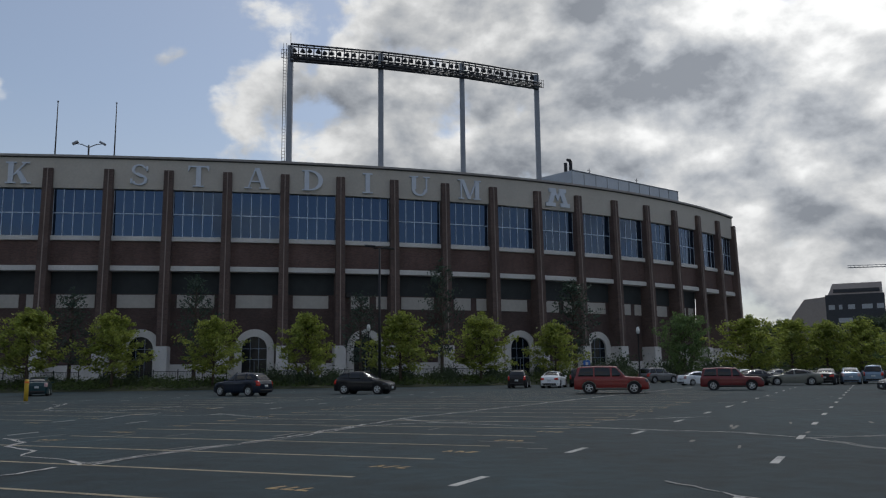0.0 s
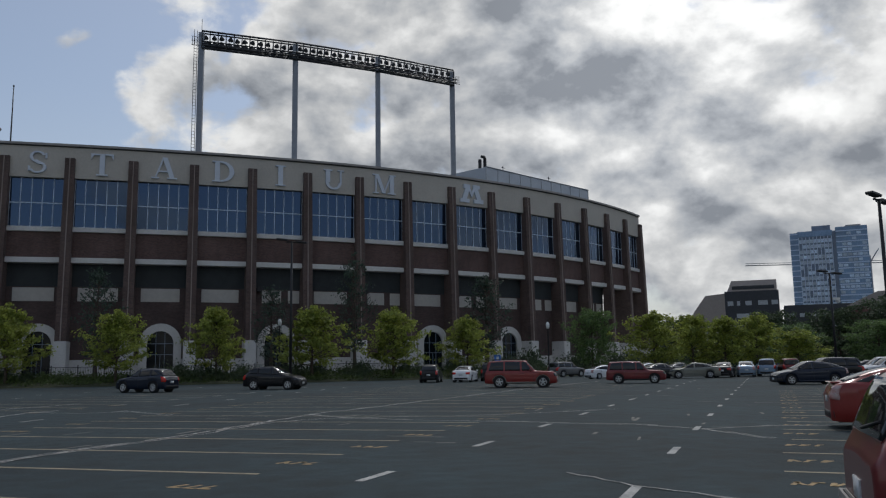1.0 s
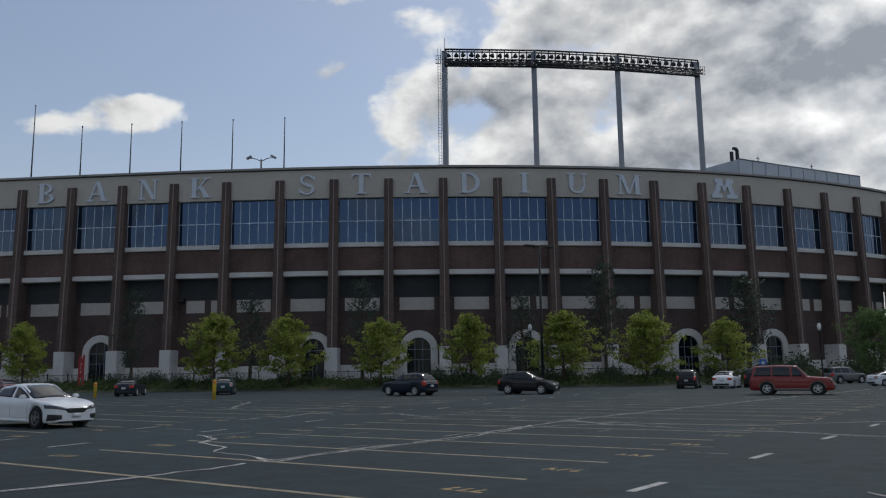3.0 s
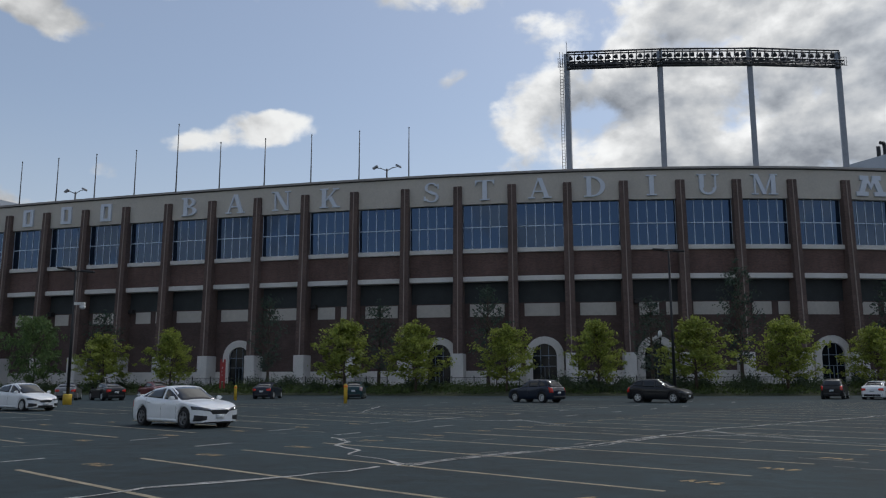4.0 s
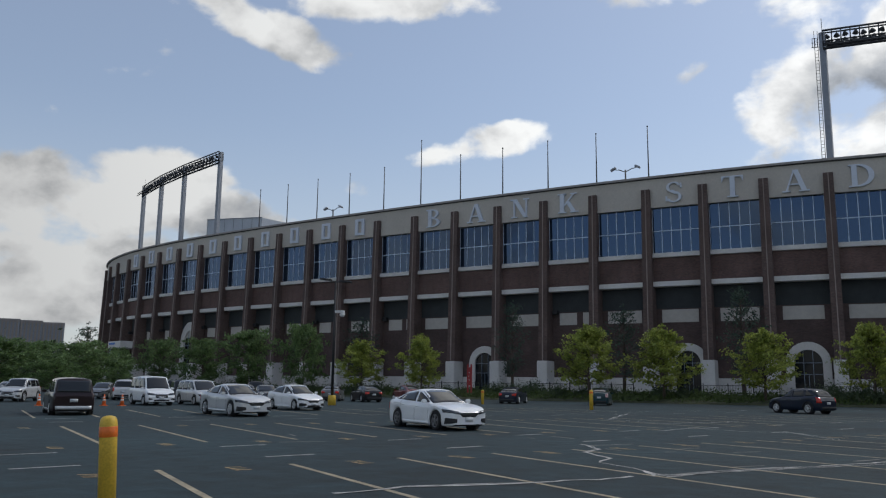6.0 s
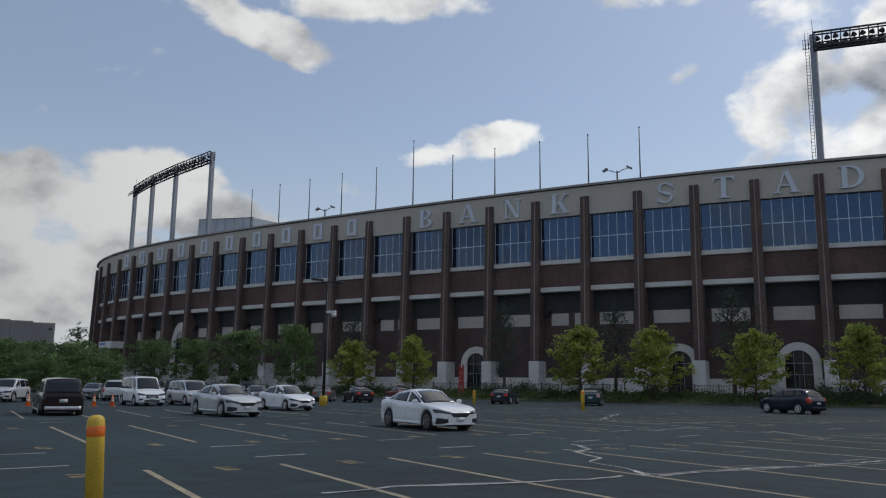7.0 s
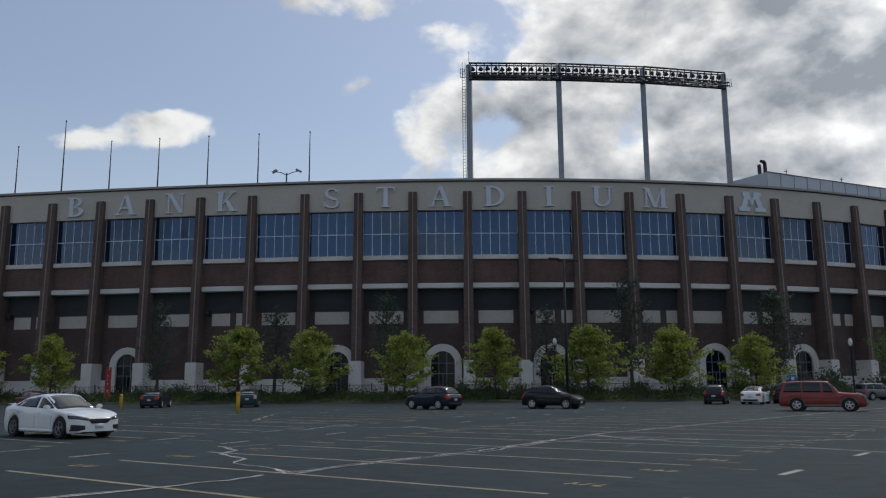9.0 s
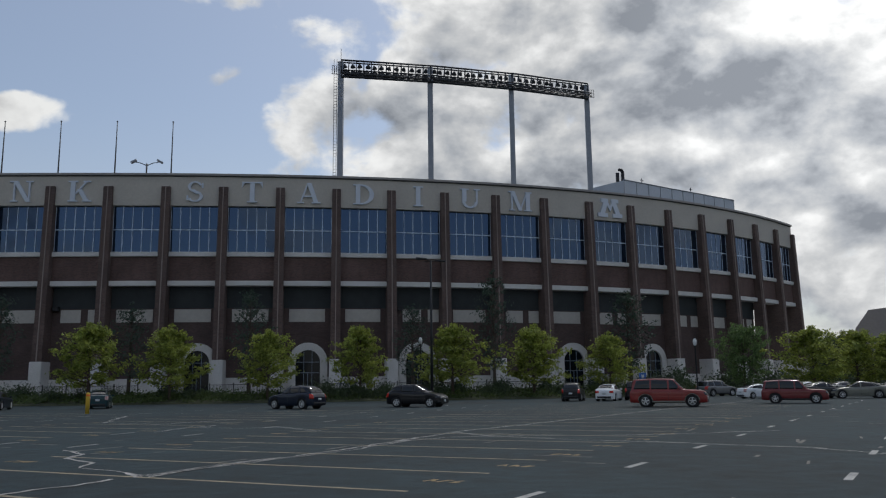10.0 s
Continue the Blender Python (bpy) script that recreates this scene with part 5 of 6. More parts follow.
# length, width, height, clearance, wheel radius; the body's upper line; the cabin's rear foot, roof rear, roof front, windscreen foot
SHAPES = {
    "sedan": (4.65, 1.80, 1.43, 0.17, 0.34, ((-0.5, 0.80), (-0.485, 0.98), (-0.40, 1.03), (-0.1, 0.97), (0.1, 0.93), (0.22, 0.93), (0.36, 0.87), (0.45, 0.79), (0.49, 0.72), (0.5, 0.64)), (-0.41, -0.12, 0.03, 0.245)),
    "hatch": (4.45, 1.76, 1.48, 0.16, 0.315, ((-0.5, 0.72), (-0.49, 1.0), (-0.42, 1.06), (-0.1, 0.98), (0.1, 0.94), (0.26, 0.93), (0.38, 0.83), (0.46, 0.74), (0.49, 0.66), (0.5, 0.56)), (-0.47, -0.12, 0.05, 0.275)),
    "suv": (4.60, 1.84, 1.70, 0.22, 0.36, ((-0.5, 0.85), (-0.49, 1.04), (-0.40, 1.09), (0.0, 1.05), (0.24, 1.04), (0.40, 0.97), (0.47, 0.86), (0.5, 0.60)), (-0.475, -0.40, 0.06, 0.245)),
    "small suv": (4.30, 1.77, 1.63, 0.23, 0.355, ((-0.5, 0.80), (-0.49, 1.0), (-0.42, 1.14), (-0.1, 1.06), (0.24, 1.02), (0.38, 0.95), (0.46, 0.84), (0.49, 0.74), (0.5, 0.62)), (-0.47, -0.30, 0.03, 0.265)),
    "boxy suv": (4.75, 1.86, 1.80, 0.26, 0.37, ((-0.5, 0.90), (-0.495, 1.08), (-0.40, 1.10), (0.0, 1.08), (0.21, 1.08), (0.42, 1.03), (0.48, 0.95), (0.5, 0.72)), (-0.485, -0.45, 0.07, 0.215)),
    "wagon": (4.60, 1.82, 1.66, 0.22, 0.34, ((-0.5, 0.95), (-0.495, 1.15), (-0.40, 1.17), (0.0, 1.08), (0.21, 1.04), (0.42, 0.97), (0.48, 0.88), (0.5, 0.70)), (-0.485, -0.435, 0.07, 0.225)),
    "van": (4.95, 1.90, 1.93, 0.20, 0.33, ((-0.5, 0.90), (-0.495, 1.08), (-0.40, 1.10), (0.1, 1.08), (0.32, 1.06), (0.43, 0.96), (0.48, 0.82), (0.5, 0.55)), (-0.49, -0.46, 0.17, 0.34)),
    "minivan": (4.85, 1.92, 1.72, 0.18, 0.33, ((-0.5, 0.82), (-0.495, 1.0), (-0.40, 1.03), (0.1, 1.0), (0.28, 0.99), (0.42, 0.86), (0.48, 0.74), (0.5, 0.52)), (-0.485, -0.42, 0.10, 0.30)),
}


def smooth_line(pts, width):
    """A line through (x, z) pairs with its corners rounded off."""
    xs = np.linspace(-0.54, 0.54, 217)
    zs = np.interp(xs, [q[0] for q in pts], [q[1] for q in pts])
    n = max(1, int(width / 0.005))
    zs = np.convolve(np.pad(zs, n, mode="edge"), np.ones(2 * n + 1) / (2 * n + 1), "valid")
    return lambda x: float(np.interp(x, xs, zs))


WHEELS_AT = (-0.295, 0.315)


SQUARE = ("wagon", "boxy suv", "van", "minivan")


def plan(kind, x):
    """The body's width at x as a share of its greatest width."""
    a = abs(2 * x)
    return 1 - 0.03 * a ** 2 - 0.08 * a ** 14 if kind in SQUARE else 1 - 0.05 * a ** 2 - 0.17 * a ** 9


def shell(kind):
    """The painted skin of a vehicle, open below, with round wheel openings; and the lines it was drawn by."""
    L, W, H, clear, rw, top, cabin = SHAPES[kind]
    hw = W / 2
    belt = smooth_line(top, 0.012)
    ra, rr, rf, wb = cabin
    pts = [(-0.54, 0), (ra - 0.001, 0)]
    for k in range(9):
        pts.append((ra + (rr - ra) * k / 8, belt(ra) + (H - 0.05 - belt(ra)) * math.sin(k / 8 * math.pi / 2) ** 0.9))
    pts += [((rr + rf) / 2, H), (rf, H - 0.03)]
    for k in range(1, 7):
        pts.append((rf + (wb - rf) * k / 6, belt(wb) + (H - 0.03 - belt(wb)) * (1 - k / 6) ** 0.93))
    pts += [(wb + 0.001, 0), (0.54, 0)]
    raw = smooth_line([(x, max(z, belt(x) + 0.015)) for x, z in pts], 0.008)

    def roof(x):
        return max(raw(x), belt(x) + 0.015) if ra <= x <= wb else belt(x) + 0.015

    square = kind in SQUARE

    def width(x):
        return hw * plan(kind, x)

    def low(x):
        z = clear + 0.03 * abs(2 * x) ** 6
        for a in WHEELS_AT:
            d, R = abs(x - a) * L, rw * 1.13
            if d <= R:
                z = max(z, rw + math.sqrt(max(0, R * R - d * d)))
        return z

    def section(x):
        y, zl, zb, zr = width(x), low(x), belt(x), roof(x)
        m = zb - zl
        edge = zr - 0.055 * min(1, (zr - zb) * 4)
        pts = [(0.93 * y, zl), (0.975 * y, zl + 0.06 * m), (0.995 * y, zl + 0.28 * m), (y, zl + 0.50 * m), (0.992 * y, zl + 0.66 * m), (1.0 * y, zl + 0.76 * m), (0.975 * y, zb - 0.055), (0.935 * y, zb - 0.006)]
        for f in (0.04, 0.35, 0.68, 1.0):
            pts.append((y * (0.905 - (0.13 if square else 0.20) * f + 0.02 * math.sin(f * math.pi)), zb + 0.006 + (edge - zb - 0.006) * f))
        pts += [(0.62 * y, zr - 0.012), (0.33 * y, zr + 0.012), (0, zr + 0.02)]
        return pts

    xs = {round(-0.5 + k / 56, 5) for k in range(57)} | {round(v, 5) for v in (-0.493, -0.482, 0.482, 0.493, ra, rr, rf, wb)}
    for a in WHEELS_AT:
        R = rw * 1.13 / L
        xs = {x for x in xs if abs(x - a) > R + 0.004}
        xs |= {round(a + R * f, 5) for f in (-1.01, -0.999, -0.96, -0.87, -0.72, -0.5, -0.25, 0, 0.25, 0.5, 0.72, 0.87, 0.96, 0.999, 1.01)}
    bm = bmesh.new()
    grid = []
    xs = sorted(xs)
    rows = [(x * L, section(x)) for x in xs]
    for at, way in ((0, -1), (-1, 1)):      # the ends are rounded over
        x, pts = rows[at]
        zc = (pts[0][1] + pts[-1][1]) / 2
        end = (x + way * 0.03, [(y * 0.93, zc + (z - zc) * 0.88) for y, z in pts])
        rows = [end] + rows if way < 0 else rows + [end]
    for x, pts in rows:
        full = pts + [(-y, z) for y, z in reversed(pts[:-1])]
        grid.append([bm.verts.new((x, y, z)) for y, z in full])
    for a, b in zip(grid, grid[1:]):
        for k in range(len(a) - 1):
            bm.faces.new((a[k], b[k], b[k + 1], a[k + 1])).smooth = True
    bm.faces.new(grid[0][::-1])
    bm.faces.new(grid[-1])
    bmesh.ops.recalc_face_normals(bm, faces=list(bm.faces))
    return bm, belt, roof, width


def inlay(tree, ray, n, m, off, deep=0.03):
    """A thin piece let into a skin: ray(u, v) gives where each of its points is aimed from, and which way."""
    bm = bmesh.new()
    front, back = [], []
    for i in range(n + 1):
        fa, ba = [], []
        for j in range(m + 1):
            o, d = ray(i / n, j / m)
            d = Vector(d).normalized()
            hit, up = tree.ray_cast(Vector(o), d)[:2]
            if hit is None:
                bm.free()
                return None
            up = -up if up.dot(d) > 0 else up
            fa.append(bm.verts.new(hit + up * off))
            ba.append(bm.verts.new(hit - up * deep))
        front.append(fa)
        back.append(ba)
    for i in range(n):
        for j in range(m):
            bm.faces.new((front[i][j], front[i + 1][j], front[i + 1][j + 1], front[i][j + 1])).smooth = True
    rim = [(i, 0) for i in range(n)] + [(n, j) for j in range(m)] + [(i, m) for i in range(n, 0, -1)] + [(0, j) for j in range(m, 0, -1)]
    for (a, b), (c, d) in zip(rim, rim[1:] + rim[:1]):
        bm.faces.new((front[a][b], back[a][b], back[c][d], front[c][d]))
    bmesh.ops.recalc_face_normals(bm, faces=list(bm.faces))
    return bm


def spoke_rim(r, style):
    """An alloy rim: an outer ring, a hub cap and raised spokes."""
    bm = bmesh.new()
    lathe(bm, ((r * 1.02, -0.03), (r * 1.02, 0.02), (r * 0.93, 0.03), (r * 0.88, -0.01)), 24, caps=False)
    tube(bm, (0, 0, -0.02), (0, 0, 0.03), r * 0.24, r * 0.2, 10)
    n = 5 if style else 9
    for k in range(n):
        a = 2 * math.pi * k / n + 0.3
        w = r * (0.17 if style else 0.085)
        d, e = Vector((math.cos(a), math.sin(a), 0)), Vector((-math.sin(a), math.cos(a), 0))
        tops = [bm.verts.new(d * q + e * o + Vector((0, 0, z))) for q, o, z in ((r * 0.15, -w, 0.028), (r * 0.95, -w * 0.8, 0.02), (r * 0.95, w * 0.8, 0.02), (r * 0.15, w, 0.028))]
        feet = [bm.verts.new(v.co - Vector((0, 0, 0.03))) for v in tops]
        bm.faces.new(tops)
        for i in range(4):
            bm.faces.new((tops[i], feet[i], feet[(i + 1) % 4], tops[(i + 1) % 4]))
    bmesh.ops.recalc_face_normals(bm, faces=list(bm.faces))
    return bm


RIMS = {}


def wheel(parent, x, y, r, dark, style):
    key = (round(r, 3), dark, style)
    if key not in RIMS:
        b = bmesh.new()
        ri = r * 0.66
        lathe(b, ((ri, -0.02), (ri + 0.01, 0.02), (r * 0.93, 0.03), (r, -0.01), (r, -0.17), (r * 0.9, -0.2), (ri, -0.19)), 28)
        t = mesh_of("tyre", b, TYRE)
        b = bmesh.new()
        tube(b, (0, 0, -0.15), (0, 0, -0.03), ri, ri, 20)
        RIMS[key] = (t, mesh_of("rim", spoke_rim(ri, style), RIM_DARK if dark else RIM), mesh_of("hub", b, TRIM))
    w = new("wheel")
    w.parent = parent
    side = 1 if y > 0 else -1
    w.matrix_basis = Matrix.Translation((x, y, r)) @ Matrix.Rotation(-side * math.pi / 2, 4, "X")
    for name, me in zip(("tyre", "rim", "hub"), RIMS[key]):
        part(name, me, None, w)


mix = lambda a, b, k: a + (b - a) * k
LOW = {"lamp": (0.44, 0.76, 0.87, 0.93, 0.84, 0.985), "grille": (0.30, 0.50, 0.63, 0.85), "intake": (0.46, 0.30, 0.43), "corner": (0.55, 0.90, 0.33, 0.60)}
TALLFRONT = {"lamp": (0.46, 0.78, 0.90, 0.93, 0.82, 0.985), "grille": (0.40, 0.44, 0.60, 0.88), "intake": (0.52, 0.33, 0.46), "corner": (0.62, 0.88, 0.42, 0.58)}
UPRIGHT = {"lamp": (0.54, 0.77, 0.94, 0.93, 0.77, 0.95), "grille": (0.50, 0.50, 0.77, 0.95), "intake": (0.50, 0.40, 0.52), "corner": (0.62, 0.82, 0.56, 0.65)}
FRONT = {"sedan": LOW, "hatch": LOW, "boxy suv": UPRIGHT, "wagon": UPRIGHT}
CAR_PARTS = {}


def car_parts(kind, colour, trim):
    """The meshes of one kind of vehicle in one colour: name, mesh, label."""
    key = (kind, colour, trim.name if trim else "")
    if key in CAR_PARTS:
        return CAR_PARTS[key]
    L, W, H, clear, rw, top, (ra, rr, rf, wb) = SHAPES[kind]
    hw, pm = W / 2, PAINT[colour]
    body, belt, roof, width = shell(kind)
    tree = bvhtree.BVHTree.FromBMesh(body)
    made = [("body", mesh_of("body", body, pm), "")]

    def add(name, bm, material, label=""):
        if bm is not None:
            made.append((name, mesh_of(name, bm, material), label))

    def front(ya, za, zb, yc, zc, zd, name, material, label="", off=0.012, n=14, m=5):
        add(name, inlay(tree, lambda u, v: ((L, mix(ya, yc, u) * hw, mix(mix(za, zc, u), mix(zb, zd, u), v)), (-1, 0, 0)), n, m, off), material, label)

    def rear(ya, za, zb, yc, zc, zd, name, material, label="", off=0.012, n=14, m=5):
        add(name, inlay(tree, lambda u, v: ((-L, mix(ya, yc, u) * hw, mix(mix(za, zc, u), mix(zb, zd, u), v)), (1, 0, 0)), n, m, off), material, label)

    def flank(e, x0, x1, z0, z1, name, material, label="", off=0.004, n=4, m=4):
        add(name, inlay(tree, lambda u, v: ((mix(x0, x1, u) * L, e * 3, mix(z0, z1, v)), (0, -e, 0)), n, m, off), material, label)

    low = kind in ("sedan", "hatch")
    b_at = 0.0 if low else 0.01
    # glass
    add("windscreen", inlay(tree, lambda u, v: ((mix(wb - 0.010, rf + 0.014, v) * L, mix(-1, 1, u) * mix(0.80, 0.66, v) * hw, 4), (0, 0, -1)), 12, 6, 0.005), CARGLASS, "tinted windscreen")
    if low:
        add("rear_window", inlay(tree, lambda u, v: ((mix(ra + 0.03, rr - 0.02, v) * L, mix(-1, 1, u) * mix(0.74, 0.62, v) * hw, 4), (0, 0, -1)), 10, 6, 0.005), CARGLASS, "dark rear window")
    else:
        z0, z1 = (1.16, H - 0.10) if kind == "wagon" else (belt(ra) + 0.05, H - 0.15)
        rear(-0.74, z0, z1, 0.74, z0, z1, "rear_window", CARGLASS, "dark rear window", 0.022, 14, 7)
    spans = [(b_at + 0.012, wb - 0.045, b_at + 0.008, rf + 0.012)]
    if low:
        spans += [(ra + 0.16, b_at - 0.012, ra + 0.22, b_at - 0.014), (ra + 0.09, ra + 0.150, ra + 0.185, ra + 0.208)]
    else:
        spans += [(-0.215, b_at - 0.012, -0.215, b_at - 0.014), (min(rr + 0.0, ra + 0.055), -0.235, rr + 0.035, -0.235)]
    for e in (-1, 1):
        for x0b, x1b, x0t, x1t in spans:
            def aim(u, v):
                xb, xt = mix(x0b, x1b, u), mix(x0t, x1t, u)
                zt = max(roof(xt) - 0.085, belt(xb) + 0.06)
                return (mix(xb, xt, v) * L, e * 3, mix(belt(xb) + 0.03, zt, v)), (0, -e, 0)
            add("side_window", inlay(tree, aim, 8, 5, 0.004), CARGLASS, "dark tinted side window")
    # nose
    f = FRONT.get(kind, TALLFRONT)
    hn = belt(0.465)
    y0, a, b, y1, c, d = f["lamp"]
    for e in (-1, 1):
        front(e * y0, a * hn, b * hn, e * y1, c * hn, d * hn, "headlight", HEADLAMP, "clear headlight")
        q0, q1, lo, hi = f["corner"]
        front(e * q0, mix(lo, hi, 0.25) * hn, hi * hn - 0.03, e * q1, lo * hn, hi * hn, "corner_intake", TRIM, "black corner intake", 0.014)
    g0, g1, lo, hi = f["grille"]
    add("grille", inlay(tree, lambda u, v: ((L, mix(-1, 1, u) * mix(g0, g1, v) * hw, mix(lo, hi, v) * hn), (-1, 0, 0)), 10, 4, 0.008), TRIM, "black grille")
    front(-g1 * 0.96, (hi - 0.05) * hn, (hi + 0.005) * hn, g1 * 0.96, (hi - 0.05) * hn, (hi + 0.005) * hn, "grille_bar", CHROME, "chrome grille bar", 0.014, 10, 2)
    iy, lo, hi = f["intake"]
    front(-iy, lo * hn, hi * hn, iy, lo * hn, hi * hn, "lower_intake", TRIM, "black lower intake", 0.008, 10, 2)
    zp = (f["intake"][2] + 0.10) * hn
    front(-0.17, zp - 0.075, zp + 0.075, 0.17, zp - 0.075, zp + 0.075, "number_plate", PLATE, "white plate", 0.02, 2, 1)
    # tail
    ht = belt(-0.48)
    for e in (-1, 1):
        if kind == "hatch":
            rear(e * 0.60, 0.72 * ht, 0.97 * ht, e * 0.87, 0.66 * ht, 0.99 * ht, "tail_light", TAILCLEAR, "tall clear tail lamp")
        elif low:
            rear(e * 0.50, 0.74 * ht, 0.88 * ht, e * 0.86, 0.70 * ht, 0.93 * ht, "tail_light", TAILRED, "red tail light")
        else:
            k = 0.08 if kind in SQUARE else 0
            rear(e * (0.70 + k), 0.70 * ht, 1.0 * ht, e * (0.89 + k * 0.6), 0.70 * ht, 1.04 * ht, "tail_light", TAILRED, "red tail light")
    rear(-0.18, 0.60 * ht, 0.60 * ht + 0.15, 0.18, 0.60 * ht, 0.60 * ht + 0.15, "number_plate", PLATE, "white plate", 0.012, 2, 1)
    rear(-0.80, clear + 0.10, clear + 0.25, 0.80, clear + 0.10, clear + 0.25, "rear_bumper_trim", trim or TRIM, "lower rear bumper", 0.014, 10, 2)
    # flanks
    for e in (-1, 1):
        for x in (b_at, wb - 0.03, -0.235):
            flank(e, x - 0.0012, x + 0.0012, clear + 0.14 if abs(x + 0.235) > 0.01 else rw * 2.3, belt(x) - 0.01, "door_seam", TRIM, "", 0.002, 1, 6)
        for x in ((-0.185, 0.045) if kind != "van" else (0.10,)):
            flank(e, x - 0.021, x + 0.021, belt(x) - 0.145, belt(x) - 0.112, "door_handle", pm, "", 0.025, 2, 1)
        flank(e, -0.205, 0.225, clear + 0.01, clear + 0.13, "sill_trim", trim or (pm if low else TRIM), "", 0.016, 8, 2)
        add("mirror", bevelled(boxes(((wb - 0.085) * L, (wb - 0.058) * L, e * (hw * 0.93), e * (hw * 0.93 + 0.22), belt(wb) + 0.02, belt(wb) + 0.16)), 0.04, 2), pm)
        for x in WHEELS_AT:
            w = width(x)
            b = bmesh.new()
            tube(b, (x * L, e * (w - 0.26), rw + 0.01), (x * L, e * (w * 0.93 - 0.035), rw + 0.01), rw * 1.16, rw * 1.16, 26)
            add("wheel_well", b, TRIM, "black wheel well")
            if not low:
                def arc(u, v):
                    t, r = math.pi * mix(0.02, 0.98, u), rw * mix(1.15, 1.30, v)
                    return (x * L + r * math.cos(t), e * 3, rw + r * math.sin(t)), (0, -e, 0)
                add("arch_trim", inlay(tree, arc, 14, 1, 0.012), TRIM if kind != "boxy suv" else (trim or TRIM), "black arch trim")
    add("underbody", boxes((-0.47 * L, 0.47 * L, -hw + 0.25, hw - 0.25, clear, 0.52)), TRIM)
    CAR_PARTS[key] = made
    return made


def car(kind, colour, label, at, nose, rack=False, dark_rims=False, style=0, size=1.0, trim=None, category="car"):
    """A parked vehicle, its nose turned `nose` degrees from the x axis."""
    L, W, H, clear, rw, top, (ra, rr, rf, wb) = SHAPES[kind]
    hw = W / 2
    c = thing("car" if category == "car" else category.replace(" ", "_"), label, category, Matrix.Translation((*at, 0)) @ Matrix.Rotation(radians(nose), 4, "Z") @ Matrix.Scale(size, 4), "parked vehicles")
    for name, me, about in car_parts(kind, colour, trim):
        part(name, me, None, c, about)
    for x in WHEELS_AT:
        y = hw * plan(kind, x) - 0.025
        for e in (-1, 1):
            wheel(c, x * L, e * y, rw, dark_rims, style)
    if rack:
        for e in (-1, 1):
            b = bmesh.new()
            tube(b, (rr * L + 0.2, e * hw * 0.62, H + 0.06), (rf * L - 0.1, e * hw * 0.62, H + 0.06), 0.025, 0.025, 6)
            for x in (rr * L + 0.25, rf * L - 0.2):
                tube(b, (x, e * hw * 0.62, H - 0.04), (x, e * hw * 0.62, H + 0.06), 0.02, 0.02, 6)
            part("roof_rail", b, TRIM, c)
    return c


N = -25.5                      # the stalls' direction
B = N + 180
hero = car("sedan", "white", "white compact sedan with black grille parked in an open lot", (-19.3, 25.1), -22, style=1, dark_rims=True)
b = boxes((-2.30, -2.06, -0.62, 0.62, 1.075, 1.10), (-2.2, -2.12, -0.55, -0.49, 0.99, 1.08), (-2.2, -2.12, 0.49, 0.55, 0.99, 1.08))
part("spoiler", bevelled(b, 0.01, 1), PAINT["white"], hero, "small white rear spoiler")
car("small suv", "navy", "dark navy small crossover parked near the bank", (-14.2, 58.4), B - 4)
car("small suv", "black", "black small crossover with silver wheels", (-5.7, 59.9), N + 6, style=1)
car("boxy suv", "red", "bright red older sport utility vehicle with beige lower trim", (11.2, 54.6), N + 8, rack=True, style=1, trim=PAINT["olive"])
car("boxy suv", "dark red", "dark red boxy sport utility vehicle with roof rails", (21.0, 59.8), N + 4, rack=True, style=1, size=0.9)
car("small suv", "black", "black crossover parked against the bank", (6.9, 74.5), 78, style=1)
car("sedan", "white", "white sedan parked against the bank", (10.0, 74.2), 72)
car("suv", "black", "black car parked against the bank", (12.9, 77.0), 75)
car("sedan", "navy", "dark navy sedan parked against the bank", (-39.8, 63.6), 108)
car("hatch", "teal", "dark teal hatchback parked against the bank", (-32.2, 65.6), 112)
car("hatch", "white", "white hatchback with black lower grille", (-37.7, 35.2), -14)
car("sedan", "silver", "silver full-size sedan with chrome grille", (-33.1, 26.9), -15, size=1.06)
car("van", "white", "white delivery van with a roof board", (-50.3, 33.7), -18, category="van")
car("minivan", "silver", "silver-grey minivan parked in a row of cars", (-49.3, 36.9), -16)
car("minivan", "maroon", "deep maroon older minivan with silver lower trim", (-39.0, 21.6), 157, trim=PAINT["silver"])
car("suv", "silver", "silver sport utility vehicle parked in a distant row", (-63.9, 40.4), 140)
car("sedan", "black", "black sedan parked at the lot's edge", (-50.0, 55.2), 150)
car("sedan", "grey", "grey sedan parked at the lot's edge", (-53.9, 55.0), 128)
car("sedan", "silver", "silver sedan parked at the lot's edge", (-56.8, 53.0), 128)
car("hatch", "dark red", "dark red hatchback parked by the bank", (-52.5, 64.0), 150)
car("suv", "black", "black sport utility vehicle in a distant row", (-64.1, 45.5), 140)
car("sedan", "black", "black sedan in a distant row", (-50.2, 43.8), N - 10)
car("sedan", "grey", "grey sedan in a distant row", (-69.1, 41.4), N - 20)
car("hatch", "navy", "dark hatchback in a distant row", (-68.2, 38.3), N - 20)
car("suv", "silver", "silver crossover in a distant row", (-62.7, 30.8), N - 20)
car("sedan", "black", "black sedan in a distant row", (-72, 34.5), 150)
car("minivan", "navy", "dark minivan in a distant row", (-57.8, 41.5), 150)
car("sedan", "grey", "grey sedan parked behind others", (-58.5, 48.5), 150)
car("suv", "black", "dark sport utility vehicle behind others", (-61.0, 52.0), 140)
car("sedan", "olive", "grey-beige sedan parked at the lot's edge", (31.3, 73.5), 165)
car("sedan", "black", "black sedan parked in a crowded row", (35.0, 75.0), 60)
car("hatch", "blue", "pale blue hatchback parked in a crowded row", (37.6, 75.9), 65)
